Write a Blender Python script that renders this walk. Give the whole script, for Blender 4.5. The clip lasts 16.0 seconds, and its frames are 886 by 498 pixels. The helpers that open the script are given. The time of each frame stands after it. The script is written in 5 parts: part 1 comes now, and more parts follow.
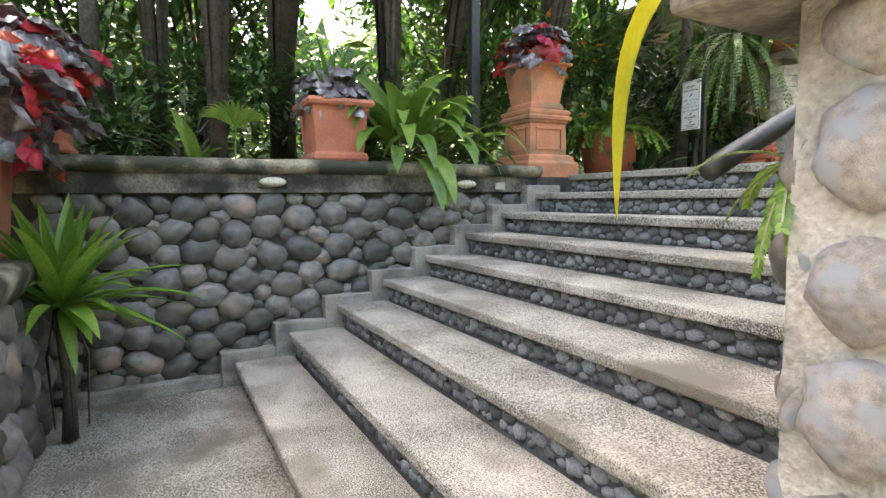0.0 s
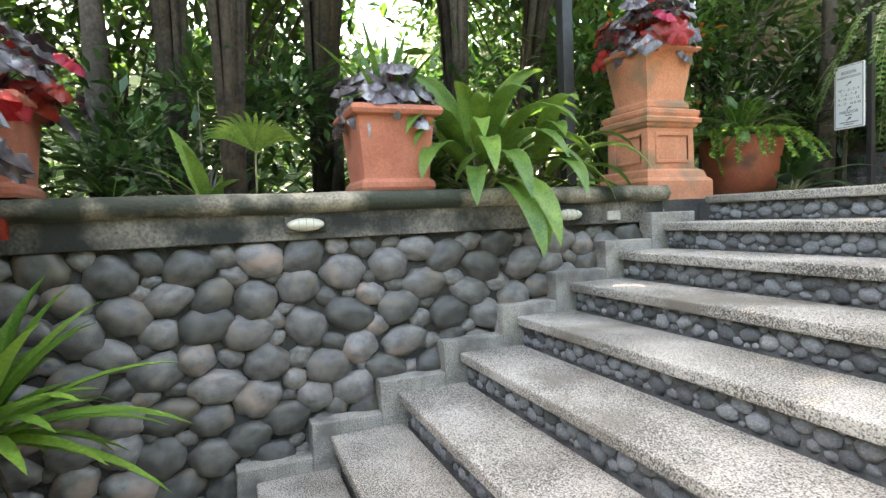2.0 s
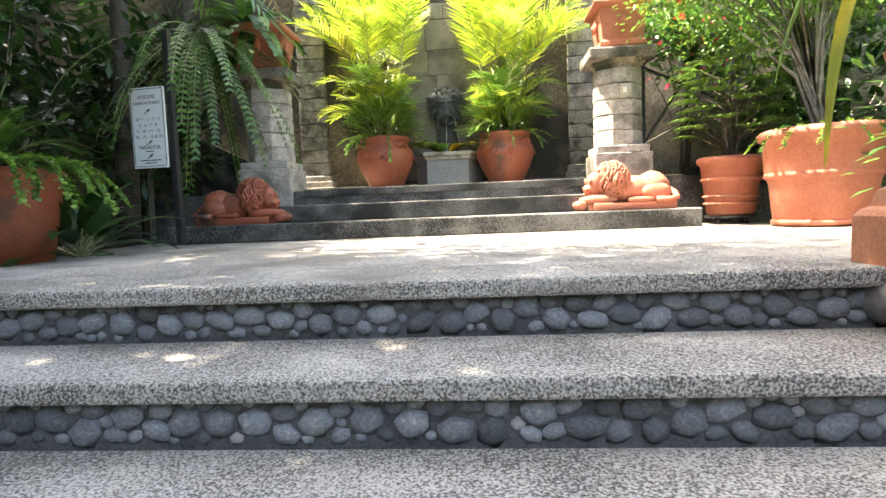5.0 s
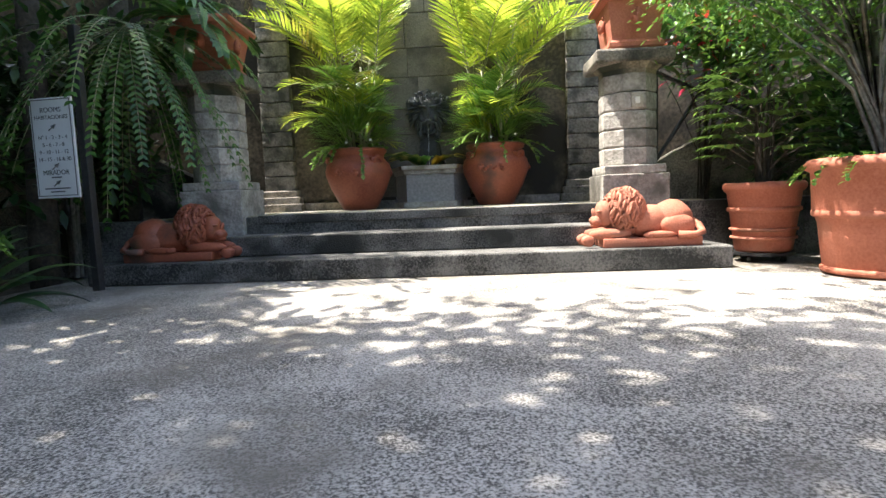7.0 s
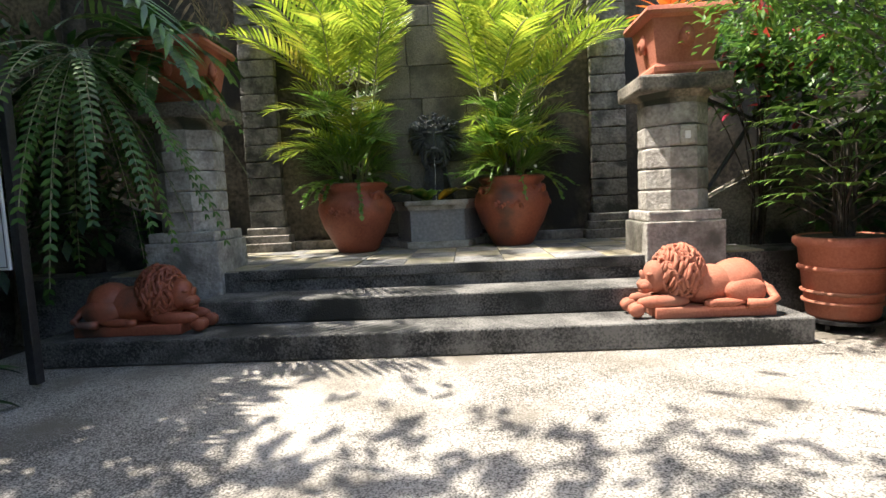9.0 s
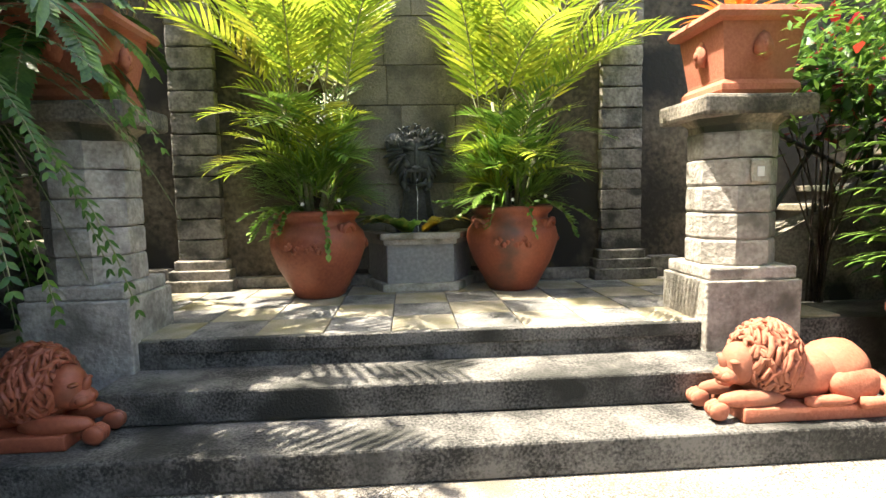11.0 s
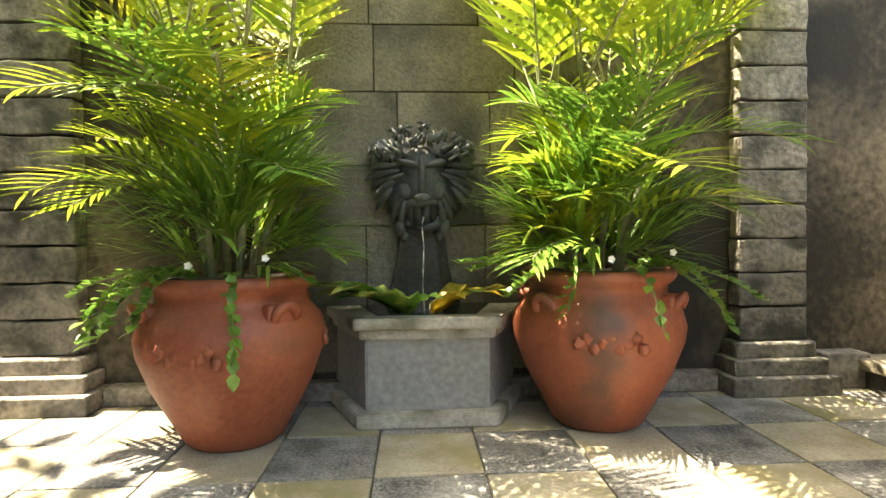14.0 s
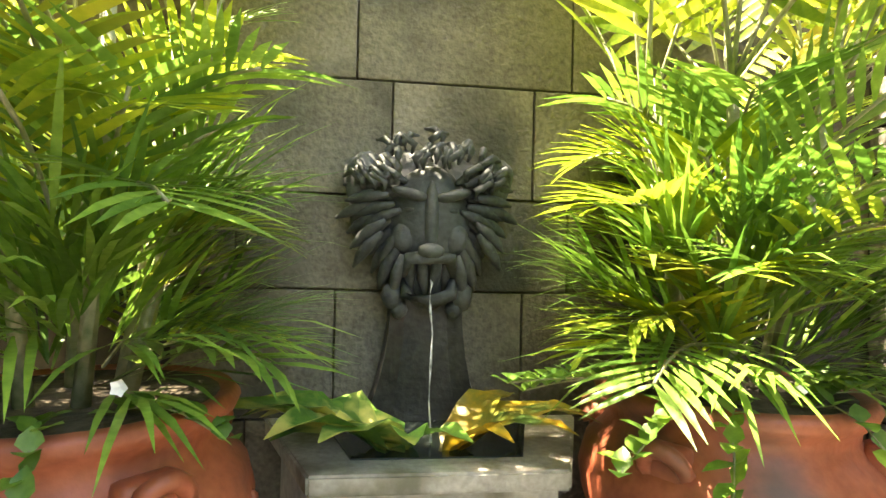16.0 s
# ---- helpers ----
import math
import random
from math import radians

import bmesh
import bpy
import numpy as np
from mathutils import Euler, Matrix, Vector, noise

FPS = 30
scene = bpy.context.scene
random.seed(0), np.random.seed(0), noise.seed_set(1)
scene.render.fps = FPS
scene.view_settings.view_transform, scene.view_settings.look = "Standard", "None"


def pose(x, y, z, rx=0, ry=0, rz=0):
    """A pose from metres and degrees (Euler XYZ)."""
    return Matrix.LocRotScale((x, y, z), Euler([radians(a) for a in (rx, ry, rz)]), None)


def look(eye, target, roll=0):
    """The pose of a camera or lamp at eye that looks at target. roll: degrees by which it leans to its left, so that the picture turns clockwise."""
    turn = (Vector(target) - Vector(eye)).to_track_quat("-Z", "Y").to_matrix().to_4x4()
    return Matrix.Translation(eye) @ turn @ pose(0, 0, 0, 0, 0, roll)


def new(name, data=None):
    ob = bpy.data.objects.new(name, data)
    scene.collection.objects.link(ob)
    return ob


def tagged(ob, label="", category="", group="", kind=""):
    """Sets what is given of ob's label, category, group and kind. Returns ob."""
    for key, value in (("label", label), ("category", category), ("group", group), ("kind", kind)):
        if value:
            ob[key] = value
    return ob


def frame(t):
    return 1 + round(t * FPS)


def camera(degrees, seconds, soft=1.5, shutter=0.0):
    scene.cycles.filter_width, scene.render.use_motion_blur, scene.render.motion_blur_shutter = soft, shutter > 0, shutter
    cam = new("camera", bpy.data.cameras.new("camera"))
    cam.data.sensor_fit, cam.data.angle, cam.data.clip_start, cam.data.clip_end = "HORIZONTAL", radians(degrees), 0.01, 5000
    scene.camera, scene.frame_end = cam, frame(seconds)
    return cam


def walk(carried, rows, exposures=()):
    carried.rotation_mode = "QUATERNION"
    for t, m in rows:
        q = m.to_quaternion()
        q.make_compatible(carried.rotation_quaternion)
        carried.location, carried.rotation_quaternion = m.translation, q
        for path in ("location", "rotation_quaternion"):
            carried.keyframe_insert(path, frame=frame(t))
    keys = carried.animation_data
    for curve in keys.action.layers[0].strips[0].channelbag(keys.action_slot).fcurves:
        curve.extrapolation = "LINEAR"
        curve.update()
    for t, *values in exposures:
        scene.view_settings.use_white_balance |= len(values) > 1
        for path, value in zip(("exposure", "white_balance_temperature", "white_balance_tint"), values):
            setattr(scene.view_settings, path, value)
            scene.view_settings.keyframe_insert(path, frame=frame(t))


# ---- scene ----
cam = camera(78.2, 16.0)
PATH = [
    (0, (1.659, 4.108, 1.429), (-0.103, 5.037, 1.246), -0.5),
    (0.5, (1.483, 4.469, 1.331), (-0.461, 4.922, 1.21), -1.9),
    (1, (1.169, 4.627, 1.251), (-0.83, 4.697, 1.247), -2.4),
    (1.5, (0.8, 4.488, 1.516), (-1.187, 4.707, 1.453), -3.0),
    (2, (0.34, 4.517, 1.582), (-1.514, 5.26, 1.467), -2.4),
    (2.5, (-0.048, 4.586, 1.601), (-1.666, 5.752, 1.45), -2.1),
    (3, (-0.199, 4.917, 1.424), (-1.435, 6.484, 1.291), -2.9),
    (3.5, (-0.294, 5.45, 1.604), (-1.135, 7.264, 1.546), -2.6),
    (4, (-0.424, 5.71, 1.626), (-0.999, 7.621, 1.497), -2.6),
    (4.5, (-0.635, 5.907, 1.816), (-0.996, 7.867, 1.65), -2.1),
    (5, (-0.606, 6.185, 1.894), (-0.765, 8.173, 1.743), -2.3),
    (5.2, (-0.608, 6.245, 1.986), (-0.751, 8.236, 1.852), -2.4),
    (7.3, (-0.597, 7.082, 2.229), (-0.695, 9.071, 2.04), -2.1),
    (7.5, (-0.631, 7.136, 2.26), (-0.694, 9.129, 2.112), -1.6),
    (8, (-0.63, 7.336, 2.335), (-0.655, 9.324, 2.122), -2.3),
    (8.5, (-0.669, 7.535, 2.369), (-0.77, 9.522, 2.166), -2.4),
    (9, (-0.751, 7.677, 2.554), (-0.846, 9.666, 2.367), -2.7),
    (9.2, (-0.76, 7.722, 2.591), (-0.806, 9.71, 2.368), -3.1),
    (11.3, (-1.117, 8.816, 2.804), (-0.989, 10.804, 2.626), -1.1),
    (11.5, (-1.112, 8.944, 2.788), (-0.987, 10.935, 2.645), -0.9),
    (12, (-1.116, 9.272, 2.804), (-0.986, 11.262, 2.648), -0.8),
    (12.5, (-1.045, 9.593, 2.842), (-0.929, 11.585, 2.705), -0.8),
    (13, (-1.104, 9.859, 2.837), (-0.959, 11.853, 2.764), -0.8),
    (13.5, (-1.07, 10.148, 2.847), (-0.969, 12.144, 2.768), -0.8),
    (14, (-1.078, 10.431, 2.848), (-0.963, 12.427, 2.797), -0.6),
    (14.5, (-1.166, 10.684, 2.863), (-0.971, 12.675, 2.836), -0.5),
    (15, (-1.151, 10.937, 2.896), (-0.949, 12.927, 2.884), -0.2),
    (15.5, (-1.103, 11.161, 2.992), (-0.913, 13.151, 2.951), -0.4),
    (16, (-1.174, 11.339, 2.98), (-0.927, 13.323, 3.024), 1.4),
]
EXPOSURE = [(0.0, 3.65, 8300, 9), (0.5, 4.0, 8000, 9), (1.3, 4.05, 8200, 10), (2.0, 4.05, 8300, 9), (2.5, 4.5, 7900, 9), (3.1, 4.0, 8400, 8), (3.5, 3.75, 8400, 8), (5.0, 3.35, 7300, 10), (7.5, 2.0, 6300, 11), (9.0, 1.75, 6500, 11), (11.5, 2.7, 7300, 9), (14.5, 3.3, 8300, 8), (16.0, 3.75, 8300, 8)]
SKY_STRENGTH, SUN_STRENGTH = 0.15, 4.0
walk(cam, [(t, look(eye, target, roll)) for t, eye, target, roll in PATH], EXPOSURE)

# ---------------------------------------------------------------- light
world = bpy.data.worlds.new("sky")
scene.world = world
world.use_nodes = True
wn = world.node_tree.nodes
sky = wn.new("ShaderNodeTexSky")
sky.sky_type, sky.sun_disc = "NISHITA", False
sky.sun_elevation, sky.sun_rotation = radians(67.6), radians(-94.6)
sky.air_density, sky.dust_density, sky.ozone_density = 0.8, 3.0, 0.4
world.node_tree.links.new(sky.outputs[0], wn["Background"].inputs[0])
wn["Background"].inputs[1].default_value = SKY_STRENGTH
sun = new("sun", bpy.data.lights.new("sun", "SUN"))
sun.data.energy, sun.data.angle, sun.data.color = SUN_STRENGTH, radians(0.5), (1.0, 0.94, 0.84)
sun.matrix_world = look((-3.7, 0.3, 9), (0, 0, 0))

# ---------------------------------------------------------------- materials


def mat(name, c1, c2, scale=8.0, rough=0.8, bump=0.3, fine=60.0, spots=None, spot_scale=3.0, spot_amount=0.5, vary=0.0, metal=0.0, leaf=0.0, spec=0.5, sharp=0.25, coarse=0.9):
    """Two-scale noise colour with optional stains, object variation and leaf translucency."""
    m = bpy.data.materials.new(name)
    m.use_nodes = True
    nt = m.node_tree
    nodes, link = nt.nodes, nt.links.new
    b = nodes["Principled BSDF"]
    tc = nodes.new("ShaderNodeTexCoord")
    n1 = nodes.new("ShaderNodeTexNoise")
    n1.inputs["Scale"].default_value, n1.inputs["Detail"].default_value = scale, 6
    n2 = nodes.new("ShaderNodeTexNoise")
    n2.inputs["Scale"].default_value, n2.inputs["Detail"].default_value = fine, 3
    info = nodes.new("ShaderNodeObjectInfo")
    shift = nodes.new("ShaderNodeVectorMath")
    shift.operation = "MULTIPLY_ADD"
    link(info.outputs["Random"], shift.inputs[0])
    shift.inputs[1].default_value = (17, 31, 47)
    link(tc.outputs["Object"], shift.inputs[2])
    for n in (n1, n2):
        link(shift.outputs[0], n.inputs["Vector"])
    add = nodes.new("ShaderNodeMath")
    add.operation = "MULTIPLY_ADD"
    link(n2.outputs["Fac"], add.inputs[0])
    add.inputs[1].default_value = 0.8
    sub = nodes.new("ShaderNodeMath")
    sub.operation = "MULTIPLY_ADD"
    link(n1.outputs["Fac"], sub.inputs[0])
    sub.inputs[1].default_value, sub.inputs[2].default_value = coarse, 0.1 - 0.5 * coarse
    link(sub.outputs[0], add.inputs[2])
    ramp = nodes.new("ShaderNodeMapRange")
    ramp.inputs["From Min"].default_value, ramp.inputs["From Max"].default_value = 0.5 - sharp, 0.5 + sharp
    link(add.outputs[0], ramp.inputs["Value"])
    mix = nodes.new("ShaderNodeMix")
    mix.data_type = "RGBA"
    link(ramp.outputs[0], mix.inputs["Factor"])
    mix.inputs["A"].default_value, mix.inputs["B"].default_value = (*c1, 1), (*c2, 1)
    out = mix.outputs["Result"]
    if spots:
        n3 = nodes.new("ShaderNodeTexNoise")
        n3.inputs["Scale"].default_value, n3.inputs["Detail"].default_value = spot_scale, 5
        link(shift.outputs[0], n3.inputs["Vector"])
        r3 = nodes.new("ShaderNodeMapRange")
        r3.inputs["From Min"].default_value, r3.inputs["From Max"].default_value = 0.62 - 0.25 * spot_amount, 0.78 - 0.25 * spot_amount
        link(n3.outputs["Fac"], r3.inputs["Value"])
        mix3 = nodes.new("ShaderNodeMix")
        mix3.data_type = "RGBA"
        link(r3.outputs[0], mix3.inputs["Factor"])
        link(out, mix3.inputs["A"])
        mix3.inputs["B"].default_value = (*spots, 1)
        out = mix3.outputs["Result"]
    if vary:
        hsv = nodes.new("ShaderNodeHueSaturation")
        src = info.outputs["Random"]
        if leaf:
            src = nodes.new("ShaderNodeNewGeometry").outputs["Random Per Island"]
        rv = nodes.new("ShaderNodeMapRange")
        rv.inputs["To Min"].default_value, rv.inputs["To Max"].default_value = 1 - vary, 1 + vary
        link(src, rv.inputs["Value"])
        link(rv.outputs[0], hsv.inputs["Value"])
        rh = nodes.new("ShaderNodeMapRange")
        rh.inputs["To Min"].default_value, rh.inputs["To Max"].default_value = 0.5 + 0.05 * vary, 0.5 - 0.05 * vary
        link(src, rh.inputs["Value"])
        link(rh.outputs[0], hsv.inputs["Hue"])
        link(out, hsv.inputs["Color"])
        out = hsv.outputs["Color"]
    link(out, b.inputs["Base Color"])
    b.inputs["Roughness"].default_value, b.inputs["Metallic"].default_value = rough, metal
    b.inputs["Specular IOR Level"].default_value = spec
    if bump:
        bp = nodes.new("ShaderNodeBump")
        bp.inputs["Strength"].default_value, bp.inputs["Distance"].default_value = bump, 0.01
        link(add.outputs[0], bp.inputs["Height"])
        link(bp.outputs[0], b.inputs["Normal"])
    if leaf:
        tr = nodes.new("ShaderNodeBsdfTranslucent")
        link(out, tr.inputs["Color"])
        ms = nodes.new("ShaderNodeMixShader")
        ms.inputs[0].default_value = leaf
        link(b.outputs[0], ms.inputs[1])
        link(tr.outputs[0], ms.inputs[2])
        link(ms.outputs[0], nodes["Material Output"].inputs["Surface"])
    return m


AGGREGATE = mat("washed_aggregate", (0.075, 0.068, 0.056), (0.50, 0.46, 0.40), 2.5, 0.9, 1.0, 142, (0.16, 0.14, 0.11), 1.6, 0.25, sharp=0.10, coarse=0.3)
AGGREGATE_EDGE = mat("worn_aggregate_edge", (0.14, 0.13, 0.11), (0.45, 0.42, 0.37), 5, 0.9, 0.9, 140, (0.14, 0.13, 0.12), 4, 0.35, sharp=0.14, coarse=0.35)
DARK_STEP = mat("dark_damp_concrete", (0.02, 0.02, 0.018), (0.19, 0.182, 0.165), 4, 0.85, 0.9, 85, (0.022, 0.023, 0.019), 2.5, 0.5, sharp=0.18)
STEP_MORTAR = mat("grey_step_mortar", (0.045, 0.045, 0.045), (0.12, 0.116, 0.11), 6, 0.95, 0.6, 90)
MORTAR = mat("dark_mortar", (0.02, 0.02, 0.02), (0.07, 0.066, 0.06), 6, 0.95, 0.5, 90)
GREY_MORTAR = mat("pale_mortar", (0.20, 0.19, 0.17), (0.42, 0.40, 0.37), 6, 0.95, 1.0, 70, (0.12, 0.115, 0.10), 4, 0.5)
STONE = mat("river_stone", (0.055, 0.054, 0.053), (0.19, 0.178, 0.16), 2.2, 0.5, 0.15, 40, (0.22, 0.17, 0.125), 0.6, 0.32, vary=0.55)
PEBBLE = mat("blue_grey_pebble", (0.075, 0.08, 0.088), (0.21, 0.212, 0.212), 6, 0.7, 0.2, 80, (0.26, 0.24, 0.21), 4, 0.3, vary=0.55)
PALE_STONE = mat("pale_boulder", (0.13, 0.118, 0.112), (0.30, 0.27, 0.255), 5, 0.85, 0.5, 60, (0.20, 0.215, 0.245), 2, 0.5, vary=0.4)
COPING = mat("mossy_coping", (0.12, 0.105, 0.075), (0.40, 0.34, 0.25), 5, 0.9, 0.7, 60, (0.035, 0.04, 0.026), 3.2, 0.85)
BAND = mat("blackened_render", (0.045, 0.042, 0.036), (0.30, 0.265, 0.215), 3.5, 0.9, 0.6, 60, (0.022, 0.024, 0.02), 2.6, 0.75)
TERRA = mat("terracotta", (0.34, 0.10, 0.055), (0.49, 0.175, 0.105), 4, 0.8, 0.25, 70, (0.30, 0.13, 0.08), 2.5, 0.3)
TERRA_OLD = mat("weathered_terracotta", (0.40, 0.15, 0.075), (0.58, 0.25, 0.14), 5, 0.85, 0.35, 60, (0.22, 0.15, 0.09), 3, 0.45)
# Glazed urn pots; also a darkened TERRA for the shaded lion, and the tub.
TERRA_DARK = mat("glazed_and_shaded_terracotta", (0.24, 0.06, 0.03), (0.38, 0.11, 0.055), 3, 0.5, 0.2, 50, (0.10, 0.05, 0.035), 3, 0.3)
WALL = mat("stained_wall_render", (0.05, 0.042, 0.03), (0.22, 0.18, 0.125), 2.0, 0.92, 0.7, 26, (0.028, 0.026, 0.021), 1.1, 0.8, sharp=0.2)
PANEL = mat("panel_block", (0.10, 0.09, 0.07), (0.24, 0.215, 0.17), 2.2, 0.92, 0.9, 70, (0.05, 0.05, 0.04), 2, 0.5, vary=0.12)
BLOCK = mat("rusticated_block", (0.11, 0.10, 0.085), (0.34, 0.31, 0.265), 9, 0.92, 1.0, 45, (0.06, 0.06, 0.05), 5, 0.5, vary=0.2)
COLUMN = mat("column_block", (0.22, 0.20, 0.175), (0.50, 0.47, 0.42), 9, 0.92, 1.0, 45, (0.16, 0.15, 0.13), 4, 0.45, vary=0.12)
TROUGH = mat("grey_marble", (0.20, 0.20, 0.195), (0.38, 0.375, 0.36), 3, 0.55, 0.15, 40, (0.14, 0.135, 0.11), 3, 0.4)
RIM = mat("worn_marble_rim", (0.30, 0.28, 0.235), (0.55, 0.52, 0.45), 5, 0.7, 0.3, 60, (0.16, 0.15, 0.10), 5, 0.45)
MASK = mat("dark_bronze_mask", (0.02, 0.024, 0.025), (0.075, 0.084, 0.085), 9, 0.68, 0.4, 60)
ALGAE = mat("black_algae_render", (0.008, 0.009, 0.008), (0.045, 0.045, 0.04), 6, 0.5, 0.5, 50)
TILE_L = mat("sand_tile", (0.20, 0.175, 0.125), (0.38, 0.345, 0.265), 5, 0.8, 0.3, 90, (0.20, 0.18, 0.09), 4, 0.45, vary=0.12)
TILE_D = mat("pebble_tile", (0.05, 0.05, 0.05), (0.34, 0.33, 0.31), 7, 0.85, 1.0, 90, (0.11, 0.105, 0.09), 4, 0.4, vary=0.2)
IRON = mat("black_iron", (0.012, 0.012, 0.013), (0.03, 0.03, 0.03), 20, 0.45, 0.1, 80)
SIGN = mat("white_sign", (0.74, 0.74, 0.72), (0.80, 0.80, 0.79), 2, 0.6, 0.02, 30)
INK = mat("sign_ink", (0.10, 0.10, 0.10), (0.14, 0.14, 0.14), 9, 0.7, 0)
LAMP_GLASS = mat("ribbed_lamp_glass", (0.52, 0.48, 0.36), (0.62, 0.58, 0.46), 12, 0.35, 0.1, 60)
SOIL = mat("leaf_litter", (0.02, 0.016, 0.01), (0.09, 0.07, 0.045), 9, 0.95, 0.9, 50)
BARK = mat("grey_bark", (0.10, 0.085, 0.065), (0.30, 0.27, 0.22), 7, 0.9, 0.8, 40, (0.42, 0.40, 0.35), 5, 0.3)
DARK_BARK = mat("dark_bark", (0.025, 0.02, 0.016), (0.10, 0.08, 0.06), 7, 0.9, 0.8, 40)
CANE = mat("palm_cane", (0.12, 0.15, 0.05), (0.36, 0.34, 0.22), 9, 0.6, 0.3, 50)
# Yellow-green kept bright to put sun shining through the fronds into the colour.
PALM = mat("sunny_palm_leaf", (0.17, 0.28, 0.025), (0.40, 0.48, 0.05), 5, 0.4, 0.1, 60, (0.40, 0.33, 0.06), 2.5, 0.25, vary=0.45, leaf=0.45)
LEAF = mat("green_leaf", (0.035, 0.10, 0.018), (0.09, 0.20, 0.035), 5, 0.4, 0.15, 60, vary=0.4, leaf=0.3)
LEAF_LIGHT = mat("fresh_leaf", (0.09, 0.20, 0.025), (0.20, 0.34, 0.06), 5, 0.4, 0.15, 60, vary=0.35, leaf=0.35)
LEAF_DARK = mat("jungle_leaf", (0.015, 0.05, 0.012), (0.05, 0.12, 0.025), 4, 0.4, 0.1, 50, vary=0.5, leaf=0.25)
LEAF_PALE = mat("pale_strap_leaf", (0.07, 0.16, 0.025), (0.20, 0.32, 0.06), 8, 0.45, 0.2, 70, vary=0.25, leaf=0.3)
YELLOW = mat("yellow_strap_leaf", (0.50, 0.46, 0.03), (0.62, 0.58, 0.06), 8, 0.5, 0.2, 90, (0.30, 0.36, 0.05), 3, 0.4, vary=0.1, leaf=0.35)
# Pale grey spots paint the silvery highlights onto the dark begonia leaves.
BEGONIA = mat("purple_black_begonia_leaf", (0.03, 0.022, 0.028), (0.13, 0.11, 0.12), 8, 0.3, 0.35, 60, (0.36, 0.36, 0.37), 9, 0.45, vary=0.4, leaf=0.12, spec=0.8)
RED_LEAF = mat("crimson_leaf", (0.28, 0.012, 0.018), (0.50, 0.04, 0.04), 8, 0.35, 0.3, 60, vary=0.35, leaf=0.35)
ORANGE_LEAF = mat("orange_bromeliad_leaf", (0.60, 0.13, 0.02), (0.75, 0.28, 0.05), 8, 0.45, 0.2, 60, vary=0.3, leaf=0.3)
VARIEG = mat("variegated_leaf", (0.05, 0.16, 0.03), (0.12, 0.25, 0.04), 6, 0.4, 0.15, 60, (0.62, 0.60, 0.18), 9, 0.6, vary=0.2, leaf=0.3)
PETAL = mat("white_petal", (0.78, 0.78, 0.76), (0.84, 0.84, 0.82), 9, 0.6, 0)
WATER = mat("basin_water", (0.02, 0.03, 0.025), (0.04, 0.05, 0.04), 4, 0.05, 0.1, 30)
# Near-black green: the gloom of the far wood is put into the colour.
DARK_FAR = mat("gloom_toned_forest", (0.010, 0.022, 0.008), (0.05, 0.09, 0.03), 1.5, 0.95, 0.5, 9)

# ---------------------------------------------------------------- mesh helpers
rng = random.Random(7)


def mesh_of(name, bm, material, smooth=False):
    me = bpy.data.meshes.new(name)
    bm.to_mesh(me)
    bm.free()
    me.materials.append(material)
    if smooth:
        me.shade_smooth()
    return me


def part(name, bm, material, parent=None, label="", smooth=False):
    """One mesh object from a bmesh, under a thing or a part."""
    ob = new(name, mesh_of(name, bm, material, smooth) if isinstance(bm, bmesh.types.BMesh) else bm)
    if parent:
        ob.parent = parent
    if label:
        tagged(ob, label)
    return ob


def thing(name, at, label, category, group="", kind="", rz=0.0):
    e = new(name)
    e.empty_display_size = 0.1
    e.matrix_world = pose(*at, 0, 0, rz)
    return tagged(e, label, category, group, kind)


def box(bm, x0, x1, y0, y1, z0, z1, bevel=0.0, seg=2):
    r = bmesh.ops.create_cube(bm, size=1.0, matrix=Matrix.Translation(((x0 + x1) / 2, (y0 + y1) / 2, (z0 + z1) / 2)) @ Matrix.Diagonal((x1 - x0, y1 - y0, z1 - z0, 1)))
    if bevel:
        vs = set(r["verts"])
        es = [e for e in bm.edges if e.verts[0] in vs and e.verts[1] in vs]
        bmesh.ops.bevel(bm, geom=es, offset=bevel, segments=seg, affect="EDGES", profile=0.5)
    return bm


def boxes(*rows):
    bm = bmesh.new()
    for r in rows:
        box(bm, *r)
    return bm


def roughen(bm, amount, scale, cuts=0, seed=0.0):
    if cuts:
        bmesh.ops.subdivide_edges(bm, edges=bm.edges[:], cuts=cuts, use_grid_fill=True)
    for v in bm.verts:
        v.co += noise.noise_vector(v.co * scale + Vector((seed, seed * 2, 0))) * amount
    return bm


def loft(profile, sides=4, corner=0.0, seg=28):
    """A solid turned from (radius, z) rows: round when sides is 0, else with that many flat sides (radius is half the width)."""
    bm = bmesh.new()
    rings = []
    n = seg if sides == 0 else sides
    for r, z in profile:
        ring = []
        for i in range(n):
            a = 2 * math.pi * (i + (0.5 if sides else 0)) / n
            k = r / math.cos(math.pi / n) if sides else r
            ring.append(bm.verts.new((k * math.cos(a), k * math.sin(a), z)))
        rings.append(ring)
    for a, b in zip(rings, rings[1:]):
        for i in range(n):
            bm.faces.new((a[i], a[(i + 1) % n], b[(i + 1) % n], b[i]))
    bm.faces.new(rings[0][::-1])
    bm.faces.new(rings[-1])
    if sides and corner:
        es = [e for e in bm.edges if abs(e.verts[0].co.z - e.verts[1].co.z) > 1e-5 and e.calc_face_angle(0) > 0.5]
        bmesh.ops.bevel(bm, geom=es, offset=corner, segments=2, affect="EDGES")
    return bm


